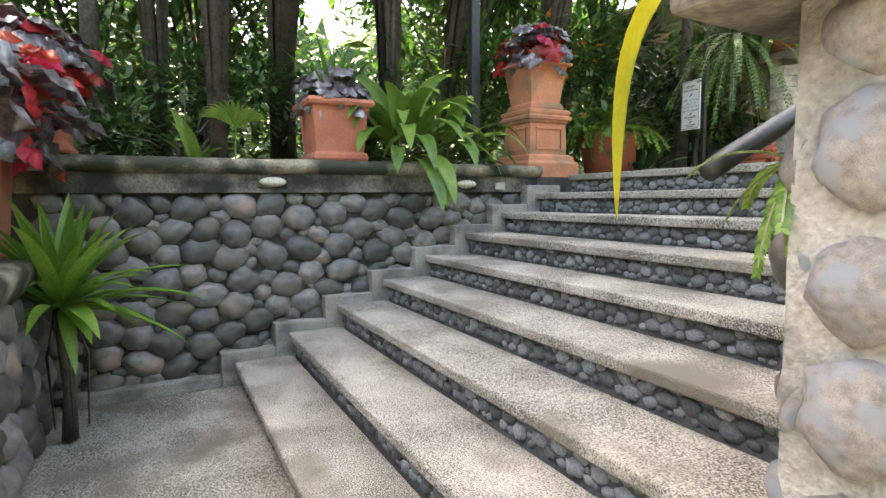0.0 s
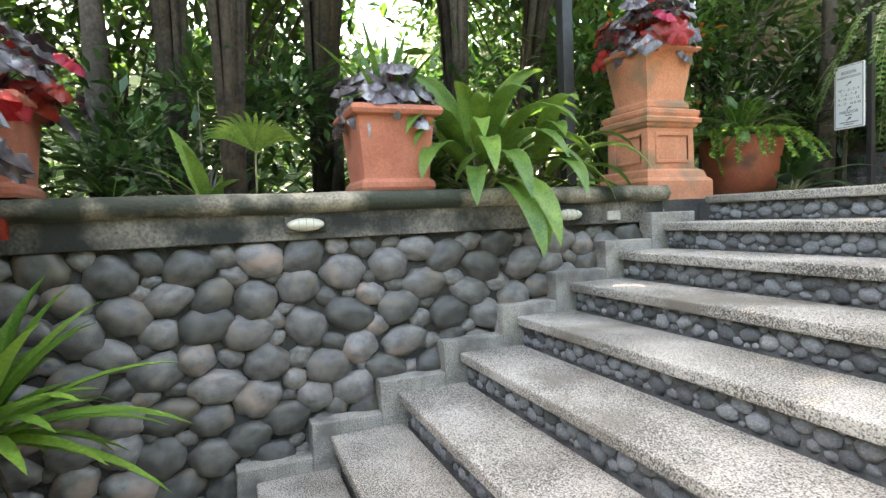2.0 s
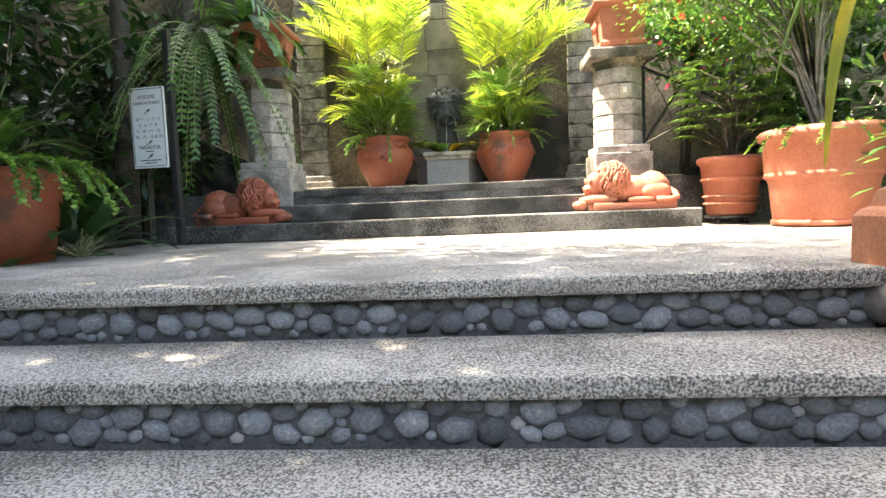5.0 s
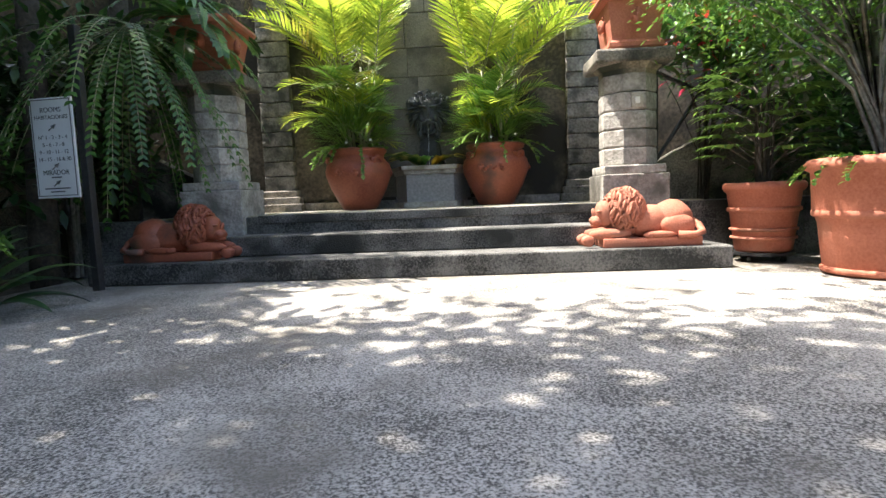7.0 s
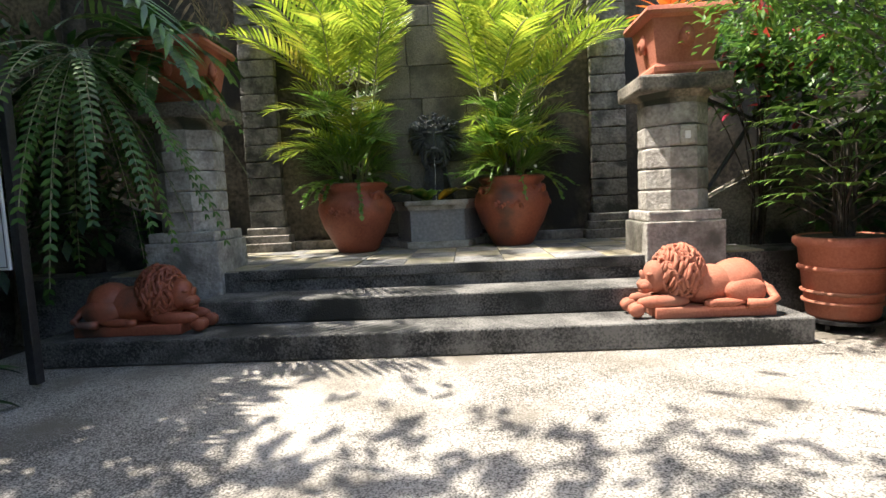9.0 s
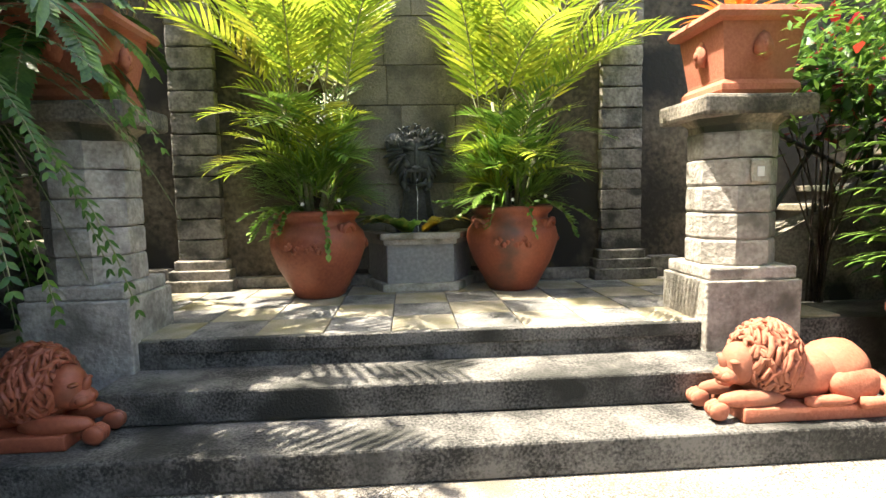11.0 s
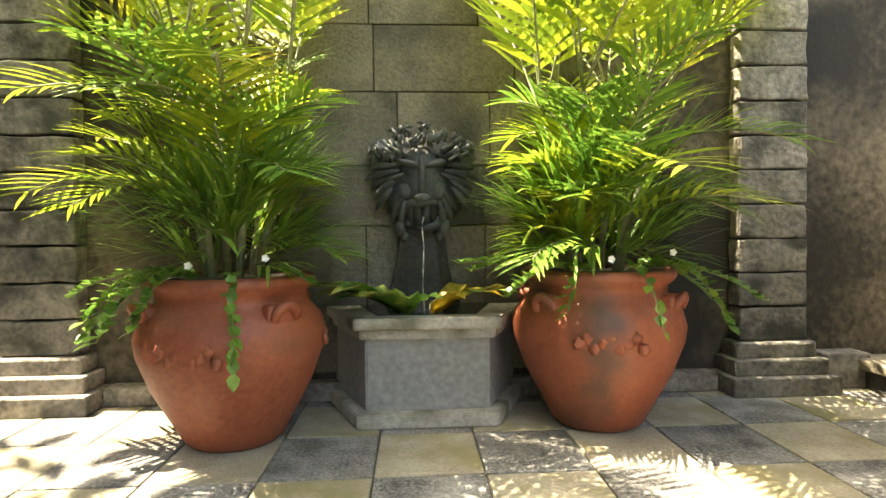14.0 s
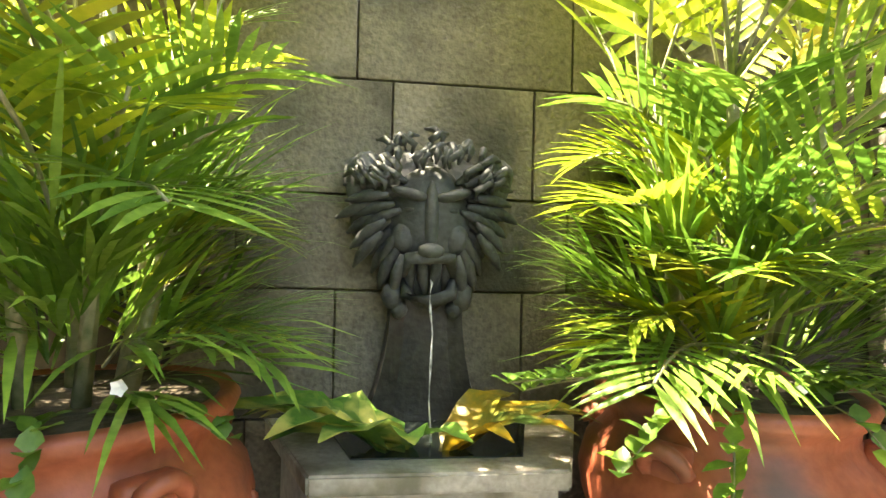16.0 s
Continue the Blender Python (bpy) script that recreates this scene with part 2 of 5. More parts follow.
def tube(bm, pts, radii, n=7):
    pts = [Vector(p) for p in pts]
    rings = []
    for i, p in enumerate(pts):
        d = (pts[min(i + 1, len(pts) - 1)] - pts[max(i - 1, 0)]).normalized()
        a = d.orthogonal().normalized()
        b = d.cross(a)
        r = radii[i] if isinstance(radii, (list, tuple)) else radii
        rings.append([bm.verts.new(p + (a * math.cos(2 * math.pi * k / n) + b * math.sin(2 * math.pi * k / n)) * r) for k in range(n)])
    for s, e in zip(rings, rings[1:]):
        best = min(range(n), key=lambda o: (s[0].co - e[o].co).length)
        for k in range(n):
            bm.faces.new((s[k], s[(k + 1) % n], e[(k + 1 + best) % n], e[(k + best) % n]))
    bm.faces.new(rings[0][::-1])
    bm.faces.new(rings[-1])
    return bm


def blob(bm, at, size, seed=0.0, rough=0.12, sub=2, rot=None):
    r = bmesh.ops.create_icosphere(bm, subdivisions=sub, radius=1.0)
    m = Matrix.LocRotScale(at, rot or Euler((0, 0, 0)), size)
    for v in r["verts"]:
        v.co = m @ (v.co * (1 + rough * noise.noise(v.co * 1.6 + Vector((seed, seed * 1.7, seed * 0.3)))))
    return bm


class Foliage:
    """Collects many leaves into one mesh."""

    def __init__(self):
        self.v, self.f = [], []

    def blade(self, base, way, up, length, width, droop=0.3, fold=0.25, seg=4, tip=1.0, wave=0.0):
        """A leaf that starts along way, sinks by droop, folded along its midrib."""
        d, p = Vector(way).normalized(), Vector(base)
        side = d.cross(Vector(up))
        side = side.normalized() if side.length > 1e-3 else d.orthogonal().normalized()
        first = len(self.v)
        for i in range(seg + 1):
            s = i / seg
            w = width * 0.5 * (math.sin(math.pi * min(1.0, s ** 0.75 * 0.93 + 0.06)) ** 0.85 if i < seg else 0.02)
            n = side.cross(d).normalized()
            off = n * (fold * w + (wave * w * math.sin(s * 14 + length * 40)))
            self.v += [tuple(p - side * w + off), tuple(p), tuple(p + side * w + off)]
            p = p + d * (length / seg)
            d = (d + Vector((0, 0, -1)) * (droop / seg) * (0.5 + s)).normalized()
        for i in range(seg):
            a = first + 3 * i
            self.f += [(a, a + 1, a + 4, a + 3), (a + 1, a + 2, a + 5, a + 4)]

    def pleated(self, base, way, up, length, width, droop=0.8, seg=9, folds=5):
        """A broad leaf pleated lengthwise, tapered at both ends."""
        d, p = Vector(way).normalized(), Vector(base)
        side = d.cross(Vector(up)).normalized()
        first, n = len(self.v), folds * 2 + 1
        for i in range(seg + 1):
            s = i / seg
            w = width * 0.5 * max(0.03, math.sin(math.pi * min(1.0, 0.04 + 0.96 * s ** 0.85)) ** 0.7)
            nrm = side.cross(d).normalized()
            for j in range(n):
                a = j / (folds) - 1
                lift = 0.22 * abs(a) * w + (0.055 * w if j % 2 else -0.055 * w)
                self.v.append(tuple(p + side * (a * w) + nrm * lift))
            p = p + d * (length / seg)
            d = (d + Vector((0, 0, -1)) * (droop / seg) * (0.5 + s)).normalized()
        for i in range(seg):
            for j in range(n - 1):
                a = first + n * i + j
                self.f.append((a, a + 1, a + n + 1, a + n))

    def star(self, base, way, size, lobes=5):
        """A lobed flat leaf, as begonia and ivy have."""
        d = Vector(way).normalized()
        a = d.orthogonal().normalized()
        b = d.cross(a)
        first, n = len(self.v), lobes * 4
        self.v.append(tuple(Vector(base) - d * (0.12 * size)))
        ph, out = rng.random() * 6, []
        for i in range(n):
            out.append(size * ((1.0, 0.80, 0.66, 0.84)[i % 4] + rng.uniform(-0.07, 0.07)))
        for k, lift in ((0.5, 0.05), (1.0, -0.28)):
            for i in range(n):
                t, r = 2 * math.pi * i / n + ph, out[i] * k
                crimp = lift + (0.07 if i % 4 == 0 else -0.05) + rng.uniform(-0.05, 0.05)
                self.v.append(tuple(Vector(base) + (a * math.cos(t) + b * math.sin(t)) * r + d * (crimp * size)))
        for i in range(n):
            q = (i + 1) % n
            self.f.append((first, first + 1 + i, first + 1 + q))
            self.f.append((first + 1 + i, first + 1 + n + i, first + 1 + n + q, first + 1 + q))

    def frond(self, base, way, length, leaflet, pairs=18, droop=0.8, width=0.022, start=0.15, lift=0.35):
        """A feather palm frond; returns the points of its rib."""
        d, p = Vector(way).normalized(), Vector(base)
        rib, n = [p.copy()], pairs
        step = length / n
        for i in range(n):
            s = i / n
            side = d.cross(Vector((0, 0, 1)))
            side = side.normalized() if side.length > 1e-3 else Vector((1, 0, 0))
            up = side.cross(d).normalized()
            if s >= start:
                k = leaflet * (0.55 + 0.45 * math.sin(math.pi * min(1, (s - start) / (1 - start) * 0.8 + 0.15)))
                for sg in (-1, 1):
                    w = side * sg + d * (0.55 + 0.5 * s) + up * (lift + rng.uniform(-0.1, 0.1))
                    self.blade(p, w, up, k * rng.uniform(0.88, 1.08), width, droop=0.5, fold=0.15, seg=3)
            p = p + d * step
            d = (d + Vector((0, 0, -1)) * droop / n * (0.4 + 1.2 * s)).normalized()
            rib.append(p.copy())
        return rib

    def put(self, name, material, parent=None, label=""):
        me = bpy.data.meshes.new(name)
        me.from_pydata(self.v, [], self.f)
        me.materials.append(material)
        me.shade_smooth()
        return part(name, me, material, parent, label)


def spread(n, tilt0, tilt1, turn=0.0):
    """n directions round the vertical, golden-angle spaced, tilts in degrees from the vertical."""
    for i in range(n):
        a = turn + i * 2.39996 + rng.uniform(-0.25, 0.25)
        t = radians(tilt0 + (tilt1 - tilt0) * (i + 0.5) / n + rng.uniform(-6, 6))
        yield Vector((math.sin(t) * math.cos(a), math.sin(t) * math.sin(a), math.cos(t)))


def pack(width, height, big, small, tries, stretch=1.2, edge=0.0):
    """Places for stones of mixed size on a wall: rows of (u, v, radius), largest first, none overlapping."""
    got, r, cell = [], big, {}
    for i in range(tries):
        r = big + (small - big) * (i / tries) ** 0.6
        u, v = rng.uniform(r * 0.8, width - r * 0.8), rng.uniform(r * 0.75, height - r * 0.75)
        key = (int(u / (big * 2)), int(v / (big * 2)))
        near = [q for a in (-1, 0, 1) for b in (-1, 0, 1) for q in cell.get((key[0] + a, key[1] + b), ())]
        if all(((u - a) / stretch) ** 2 + (v - b) ** 2 > ((r + c) * 0.9) ** 2 for a, b, c in near):
            got.append((u, v, r))
            cell.setdefault(key, []).append((u, v, r))
    return got


def stone_meshes(name, material, count=7, flat=0.75, rough=0.35, sub=2):
    out = []
    for i in range(count):
        bm = bmesh.new()
        blob(bm, (0, 0, 0), (1.0, flat, 1.0), seed=i * 5.3 + 1, rough=rough, sub=sub)
        out.append(mesh_of(name, bm, material, True))
    return out


def set_stones(parent, name, meshes, places, where, thick=0.5, stretch=1.15):
    """Stones as objects of their own. where(u, v) gives their pose on the wall face (local x along, y out of the wall, z up)."""
    for u, v, r in places:
        ob = new(name, meshes[rng.randrange(len(meshes))])
        a = rng.uniform(-0.5, 0.5)
        k = rng.uniform(0.9, 1.12)
        ob.matrix_world = where(u, v) @ Matrix.Rotation(a, 4, "Y") @ Matrix.Diagonal((r * stretch * k * 1.09, r * thick * 2.2, r * 1.09 / k, 1))
        keep = ob.matrix_world.copy()
        ob.parent = parent
        ob.matrix_parent_inverse = parent.matrix_world.inverted()
        ob.matrix_basis = keep


def structure(name, bm, material, label, category, smooth=False):
    return tagged(part(name, bm, material, None, "", smooth), label, category, "", "structure")


# ---------------------------------------------------------------- plan
PLAZA, RISE, GOING, FIRST = 1.665, 0.185, 0.411, 4.60
TERRACE = PLAZA + 0.45
LEFT, RIGHT = -2.74, 0.86  # ends of the lower stairs
WALL_Y = 12.95
MID = -1.02  # middle of the fountain wall

# ---------------------------------------------------------------- ground and large structure
bm = bmesh.new()
bmesh.ops.create_grid(bm, x_segments=8, y_segments=8, size=400, matrix=Matrix.Translation((0, 0, -0.03)))
structure("ground", bm, SOIL, "dark leaf-littered garden soil", "ground")
structure("landing_floor", boxes((-2.9, 6.0, -2.0, FIRST + 0.2, -0.025, 0.0)), AGGREGATE, "grey washed-aggregate landing at the stair foot", "floor")
structure("plaza_floor", boxes((-3.75, 8.0, FIRST + 9 * GOING + 0.01, 13.2, PLAZA - 0.3, PLAZA - 0.002)), AGGREGATE, "grey washed-aggregate plaza with dappled sun", "floor")
bm = bmesh.new()
box(bm, -14, -3.75, 7.6, 20, PLAZA - 0.3, PLAZA - 0.02)
box(bm, -14, -3.1, -4, 7.6, 0.9, 1.68)
structure("garden_bed", bm, SOIL, "dark raised planting bed behind the walls", "ground")

pebbles = stone_meshes("pebble", PEBBLE, 7, 0.7, 0.3, 1)
stones = stone_meshes("stone", STONE, 9, 0.8, 0.26, 3)
for k in range(1, 10):
    y0, z = FIRST + (k - 1) * GOING, k * RISE
    step = structure("stair_step", boxes((LEFT - 0.2, RIGHT + 0.2, y0 + 0.055, y0 + GOING + 0.05, -0.02, z - 0.062)), STEP_MORTAR, "garden stair step with a pebble-faced riser", "step")
    part("tread", roughen(boxes((LEFT, RIGHT, y0, y0 + GOING + 0.03, z - 0.06, z, 0.012)), 0.0, 1), AGGREGATE, step)
    rows = pack(RIGHT - LEFT, RISE - 0.062, 0.042, 0.012, 9000, 1.2)
    where = lambda u, v, y0=y0, z=z: pose(LEFT + u, y0 + 0.056, z - RISE + 0.001 + v)
    near = sorted(rows, key=lambda q: -q[2])[:80]
    set_stones(step, "pebble", pebbles, near, where, 0.4, 1.3)
    bm = bmesh.new()
    for u, v, r in rows:
        if (u, v, r) not in near:
            blob(bm, where(u, v).translation, (r * 1.45, r * 0.7, r * 1.2), seed=u * 9, rough=0.3, sub=1)
    tagged(part("small_pebbles", bm, PEBBLE, step, "", True), kind="stuff")

# stepped kerb along the wall
bm = bmesh.new()
box(bm, LEFT - 0.13, LEFT - 0.002, 3.5, FIRST - 0.1, 0, 0.09, 0.008)
for k in range(1, 9):
    y0, z = FIRST + (k - 1) * GOING - 0.1, k * RISE + 0.075
    box(bm, LEFT - 0.13, LEFT - 0.002, y0, y0 + GOING, 0, z, 0.008)
structure("stepped_kerb", roughen(bm, 0.004, 9), AGGREGATE_EDGE, "stepped grey concrete kerb beside the stairs", "kerb")

# retaining wall with river stones
W0, W1, WX = 3.2, 7.55, LEFT - 0.15
retaining = structure("wall_retaining", boxes((WX - 0.5, WX, W0 - 0.6, W1 + 0.1, -0.02, 1.50)), MORTAR, "river-stone retaining wall beside the stairs", "wall")
set_stones(retaining, "stone", stones, pack(W1 - 3.4, 1.47, 0.10, 0.034, 40000, 1.25), lambda u, v: pose(WX + 0.0, W1 - u, v + 0.01, 0, 0, 90), 0.42, 1.32)
band = structure("wall_band", roughen(boxes((WX - 0.5, WX + 0.06, W0 - 0.6, W1 + 0.02, 1.49, 1.66, 0.006)), 0.004, 6, 3), BAND, "blackened rendered band under the coping", "wall")
bm = bmesh.new()
prof = [(0.06, 1.64), (0.10, 1.655), (0.125, 1.69), (0.115, 1.73), (0.08, 1.755), (-0.1, 1.762), (-0.5, 1.762), (-0.5, 1.64)]
ys = [W0 - 0.6 + i * (W1 + 0.04 - W0 + 0.6) / 40 for i in range(41)]
rings = [[bm.verts.new((WX + a + 0.006 * noise.noise((0, y * 4, z * 3)), y, z + 0.008 * noise.noise((a * 3, y * 3, 5)))) for a, z in prof] for y in ys]
for a, b in zip(rings, rings[1:]):
    for i in range(len(prof)):
        bm.faces.new((a[i], a[(i + 1) % len(prof)], b[(i + 1) % len(prof)], b[i]))
bm.faces.new(rings[0]), bm.faces.new(rings[-1][::-1])
bmesh.ops.recalc_face_normals(bm, faces=bm.faces)
structure("wall_coping", bm, COPING, "rounded mossy concrete coping on the retaining wall", "coping", True)

# stone block that carries the pedestal at the stair head
blk = structure("pedestal_block", boxes((-3.9, LEFT - 0.1, W1 + 0.02, 8.45, 1.2, PLAZA - 0.02)), MORTAR, "river-stone block at the stair head", "wall")
set_stones(blk, "stone", stones, pack(0.5, 0.42, 0.07, 0.03, 600), lambda u, v: pose(LEFT - 0.1 - u, W1 + 0.02, 1.24 + v, 0, 0, 180), 0.42)

# Its near-black mortar also stands in for the black shade under the pedestal.
blk = structure("pedestal_block", boxes((0.585, 1.5, 7.38, 8.1, 0.9, PLAZA)), MORTAR, "river-stone block under the other stair pedestal", "wall")
set_stones(blk, "stone", stones, pack(0.7, 0.55, 0.07, 0.03, 700), lambda u, v: pose(0.585, 7.38 + u, 1.1 + v, 0, 0, -90), 0.42)

# low wall across the landing
NZ, NY = 1.12, 3.42
low = structure("wall_low", boxes((WX, 0.7, NY - 0.5, NY, -0.02, NZ - 0.16)), MORTAR, "low river-stone wall with a mossy coping", "wall")
set_stones(low, "stone", stones, pack(3.2, 0.92, 0.11, 0.045, 9000), lambda u, v: pose(0.6 - u, NY, v + 0.01, 0, 0, 180), 0.42)
bm = bmesh.new()
prof = [(0.0, NZ - 0.2), (0.05, NZ - 0.17), (0.09, NZ - 0.09), (0.1, NZ - 0.05), (0.08, NZ - 0.015), (0.03, NZ), (-0.55, NZ), (-0.55, NZ - 0.2)]
xs = [WX + i * (0.75 - WX) / 36 for i in range(37)]
rings = [[bm.verts.new((x, NY + a + 0.01 * noise.noise((x * 4, 1, z * 3)), z + 0.01 * noise.noise((x * 3, a * 3, 5)))) for a, z in prof] for x in xs]
for a, b in zip(rings, rings[1:]):
    for i in range(len(prof)):
        bm.faces.new((a[i], a[(i + 1) % len(prof)], b[(i + 1) % len(prof)], b[i]))
bm.faces.new(rings[0]), bm.faces.new(rings[-1][::-1])
bmesh.ops.recalc_face_normals(bm, faces=bm.faces)
structure("low_wall_coping", bm, COPING, "rounded mossy coping on the low wall", "coping", True)

# right side of the stairs
right = structure("wall_right", boxes((RIGHT + 0.02, RIGHT + 0.4, 5.5, 8.3, -0.02, 1.45)), MORTAR, "river-stone wall at the far side of the stairs", "wall")
set_stones(right, "stone", stones, pack(2.7, 1.4, 0.12, 0.05, 900), lambda u, v: pose(RIGHT + 0.02, 5.5 + u, v + 0.03, 0, 0, -90), 0.4)

# upper steps and terrace
structure("upper_step", roughen(boxes((-3.35, 1.12, 10.68, 11.6, PLAZA, PLAZA + 0.15, 0.012)), 0.003, 8, 2), DARK_STEP, "dark damp concrete step below the fountain terrace", "step")
structure("upper_step", roughen(boxes((-2.5, 0.55, 11.0, 11.6, PLAZA + 0.151, PLAZA + 0.30, 0.012)), 0.003, 8, 2), DARK_STEP, "dark damp concrete step with exposed pebbles", "step")
terrace = structure("terrace_floor", boxes((-4.6, 3.2, 11.34, 13.2, PLAZA - 0.1, TERRACE - 0.012)), DARK_STEP, "fountain terrace slab with a dark edge", "floor")
TX, TY = 0.345, 0.355
mesh_l = mesh_of("tile", boxes((0, TX - 0.006, 0, TY - 0.006, -0.02, 0.0, 0.004)), TILE_L)
mesh_d = mesh_of("tile", boxes((0, TX - 0.006, 0, TY - 0.006, -0.02, 0.0, 0.004)), TILE_D)
for i in range(-7, 7):
    for j in range(-2, 3):
        x, y = -1.2 + i * TX, 12.08 + j * TY
        if y > WALL_Y - 0.1 or not -3.4 < x < 1.0:
            continue
        t = new("tile", mesh_l if (i + j) % 2 == 0 else mesh_d)
        t.parent = terrace
        t.location = (x, y, TERRACE + rng.uniform(-0.0015, 0.0015))
structure("terrace_border", boxes((-2.34, 0.42, 11.325, 11.368, TERRACE - 0.07, TERRACE, 0.006)), DARK_STEP, "dark concrete nosing of the terrace", "step")

# fountain wall
wall = structure("wall_fountain", roughen(boxes((-7.5, 6.5, WALL_Y, WALL_Y + 0.4, 0, 5.3)), 0.0, 1), WALL, "tall stained wall behind the fountain", "wall")
panel = structure("wall_panel", boxes((-1.72, -0.28, WALL_Y - 0.03, WALL_Y, TERRACE, 4.35)), WALL, "weathered block panel behind the mask", "wall")
z, row = TERRACE + 0.12, 0
while z < 4.3:
    hgt = (0.30, 0.36, 0.27, 0.33)[row % 4]
    x = -1.72 + (0.0 if row % 2 else -0.25)
    while x < -0.3:
        w = rng.uniform(0.36, 0.66)
        a, b = max(x, -1.72) + 0.003, min(x + w, -0.28) - 0.003
        if b - a > 0.06:
            part("block", roughen(boxes((a, b, WALL_Y - 0.05 - rng.uniform(0, 0.004), WALL_Y - 0.02, z, min(z + hgt, 4.34) - 0.006, 0.003)), 0.002, 8, 2), PANEL, panel)
        x += w
    z, row = z + hgt, row + 1
for k, (x0, x1) in enumerate(((-2.84, -2.51), (0.42, 0.74))):
    pil = structure("pilaster", boxes((x0 + 0.02, x1 - 0.02, WALL_Y - 0.07, WALL_Y, TERRACE, 5.25)), MORTAR, "rusticated stone pilaster on the fountain wall", "pilaster")
    for i in range(18):
        z = 2.35 + i * 0.1575
        part("block", roughen(boxes((x0 + rng.uniform(-0.004, 0.004), x1 + rng.uniform(-0.004, 0.004), WALL_Y - 0.11, WALL_Y - 0.02, z, z + 0.148, 0.008)), 0.008, 14, 3, seed=i + k * 40), BLOCK, pil)
    part("plinth", boxes((x0 - 0.03, x1 + 0.03, WALL_Y - 0.14, WALL_Y - 0.01, 2.27, 2.345, 0.012), (x0 - 0.06, x1 + 0.06, WALL_Y - 0.18, WALL_Y - 0.01, 2.2, 2.272, 0.008), (x0 - 0.09, x1 + 0.09, WALL_Y - 0.22, WALL_Y - 0.01, TERRACE, 2.2, 0.008)), BLOCK, pil)
structure("baseboard", boxes((-2.42, -1.3, WALL_Y - 0.1, WALL_Y, TERRACE, 2.2, 0.01), (-0.7, 0.33, WALL_Y - 0.1, WALL_Y, TERRACE, 2.2, 0.01), (-3.6, -2.93, WALL_Y - 0.1, WALL_Y, TERRACE, 2.28, 0.01), (0.83, 1.05, WALL_Y - 0.12, WALL_Y, TERRACE, 2.28, 0.01)), BLOCK, "stone skirting along the wall foot", "skirting")

# side stairs that climb away along the wall
for sgn, xs0, name in ((1, 1.0, "right"), (-1, -3.05, "left")):
    st = structure("side_stairs", boxes(*[tuple(sorted((xs0 + sgn * (i * 0.27 + 0.02), xs0 + sgn * (i + 1) * 0.27))) + (11.95, WALL_Y - 0.02, TERRACE - 0.02, TERRACE + (i + 1) * 0.14 - 0.05) for i in range(11)]), MORTAR, "dim side stairs climbing along the wall", "stairs")
    for i in range(11):
        x0, x1 = sorted((xs0 + sgn * (i * 0.27 - 0.015), xs0 + sgn * ((i + 1) * 0.27)))
        part("tread", boxes((x0, x1, 11.95, WALL_Y - 0.03, TERRACE + (i + 1) * 0.14 - 0.05, TERRACE + (i + 1) * 0.14, 0.008)), COPING, st)
    bm = bmesh.new()
    x0 = xs0 - sgn * 0.1
    lo, hi = TERRACE + 0.28, TERRACE + 0.28 + 3.1 * 0.52
    q = [(x0, PLAZA), (x0 + sgn * 3.1, PLAZA), (x0 + sgn * 3.1, hi), (x0, lo)]
    fr = [bm.verts.new((x, 11.78, z)) for x, z in q]
    bk = [bm.verts.new((x, 11.94, z)) for x, z in q]
    bm.faces.new(fr), bm.faces.new(bk[::-1])
    for i in range(4):
        bm.faces.new((fr[i], bk[i], bk[(i + 1) % 4], fr[(i + 1) % 4]))
    bmesh.ops.recalc_face_normals(bm, faces=bm.faces)
    structure("stair_parapet", bm, BAND, "blackened sloping parapet of the side stairs", "wall")
# ---------------------------------------------------------------- things: pots and pedestals


def square_pot(at, top, foot, h, label, rz=0.0, masks=False, material=TERRA, group="", tall_rim=0.07):
    """A tapered square terracotta pot with a rolled rim and foot."""
    e = thing("square_pot", at, label, "plant pot", group, "", rz)
    r0, r1 = foot / 2, top / 2
    part("body", loft([(r0 - 0.02, 0.03), (r0 - 0.02, 0.09), (r1 - 0.05, h - tall_rim), (r1 - 0.05, h - 0.02)], 4, 0.035), material, e)
    part("rim", loft([(r1 - 0.05, h - tall_rim), (r1 - 0.012, h - tall_rim + 0.012), (r1, h - tall_rim / 2), (r1 - 0.01, h - 0.008), (r1 - 0.03, h)], 4, 0.04), material, e, "rolled terracotta rim")
    part("foot", loft([(r0, 0), (r0 + 0.008, 0.02), (r0 + 0.004, 0.05), (r0 - 0.02, 0.075)], 4, 0.035), material, e)
    part("soil", boxes((-r1 + 0.06, r1 - 0.06, -r1 + 0.06, r1 - 0.06, h - 0.01, h + 0.004)), SOIL, e)
    if masks:
        for k in range(4):
            bm = bmesh.new()
            d = r0 + (r1 - 0.05 - r0) * 0.6
            blob(bm, (0, -d, h * 0.55), (0.05, 0.028, 0.065), 2, 0.5, 2)
            blob(bm, (0, -d - 0.02, h * 0.54), (0.016, 0.02, 0.03), 4, 0.3, 1)
            bmesh.ops.rotate(bm, verts=bm.verts, cent=(0, 0, 0), matrix=Matrix.Rotation(k * math.pi / 2, 3, "Z"))
            part("relief", bm, material, e, "moulded relief ornament", True)
    return e


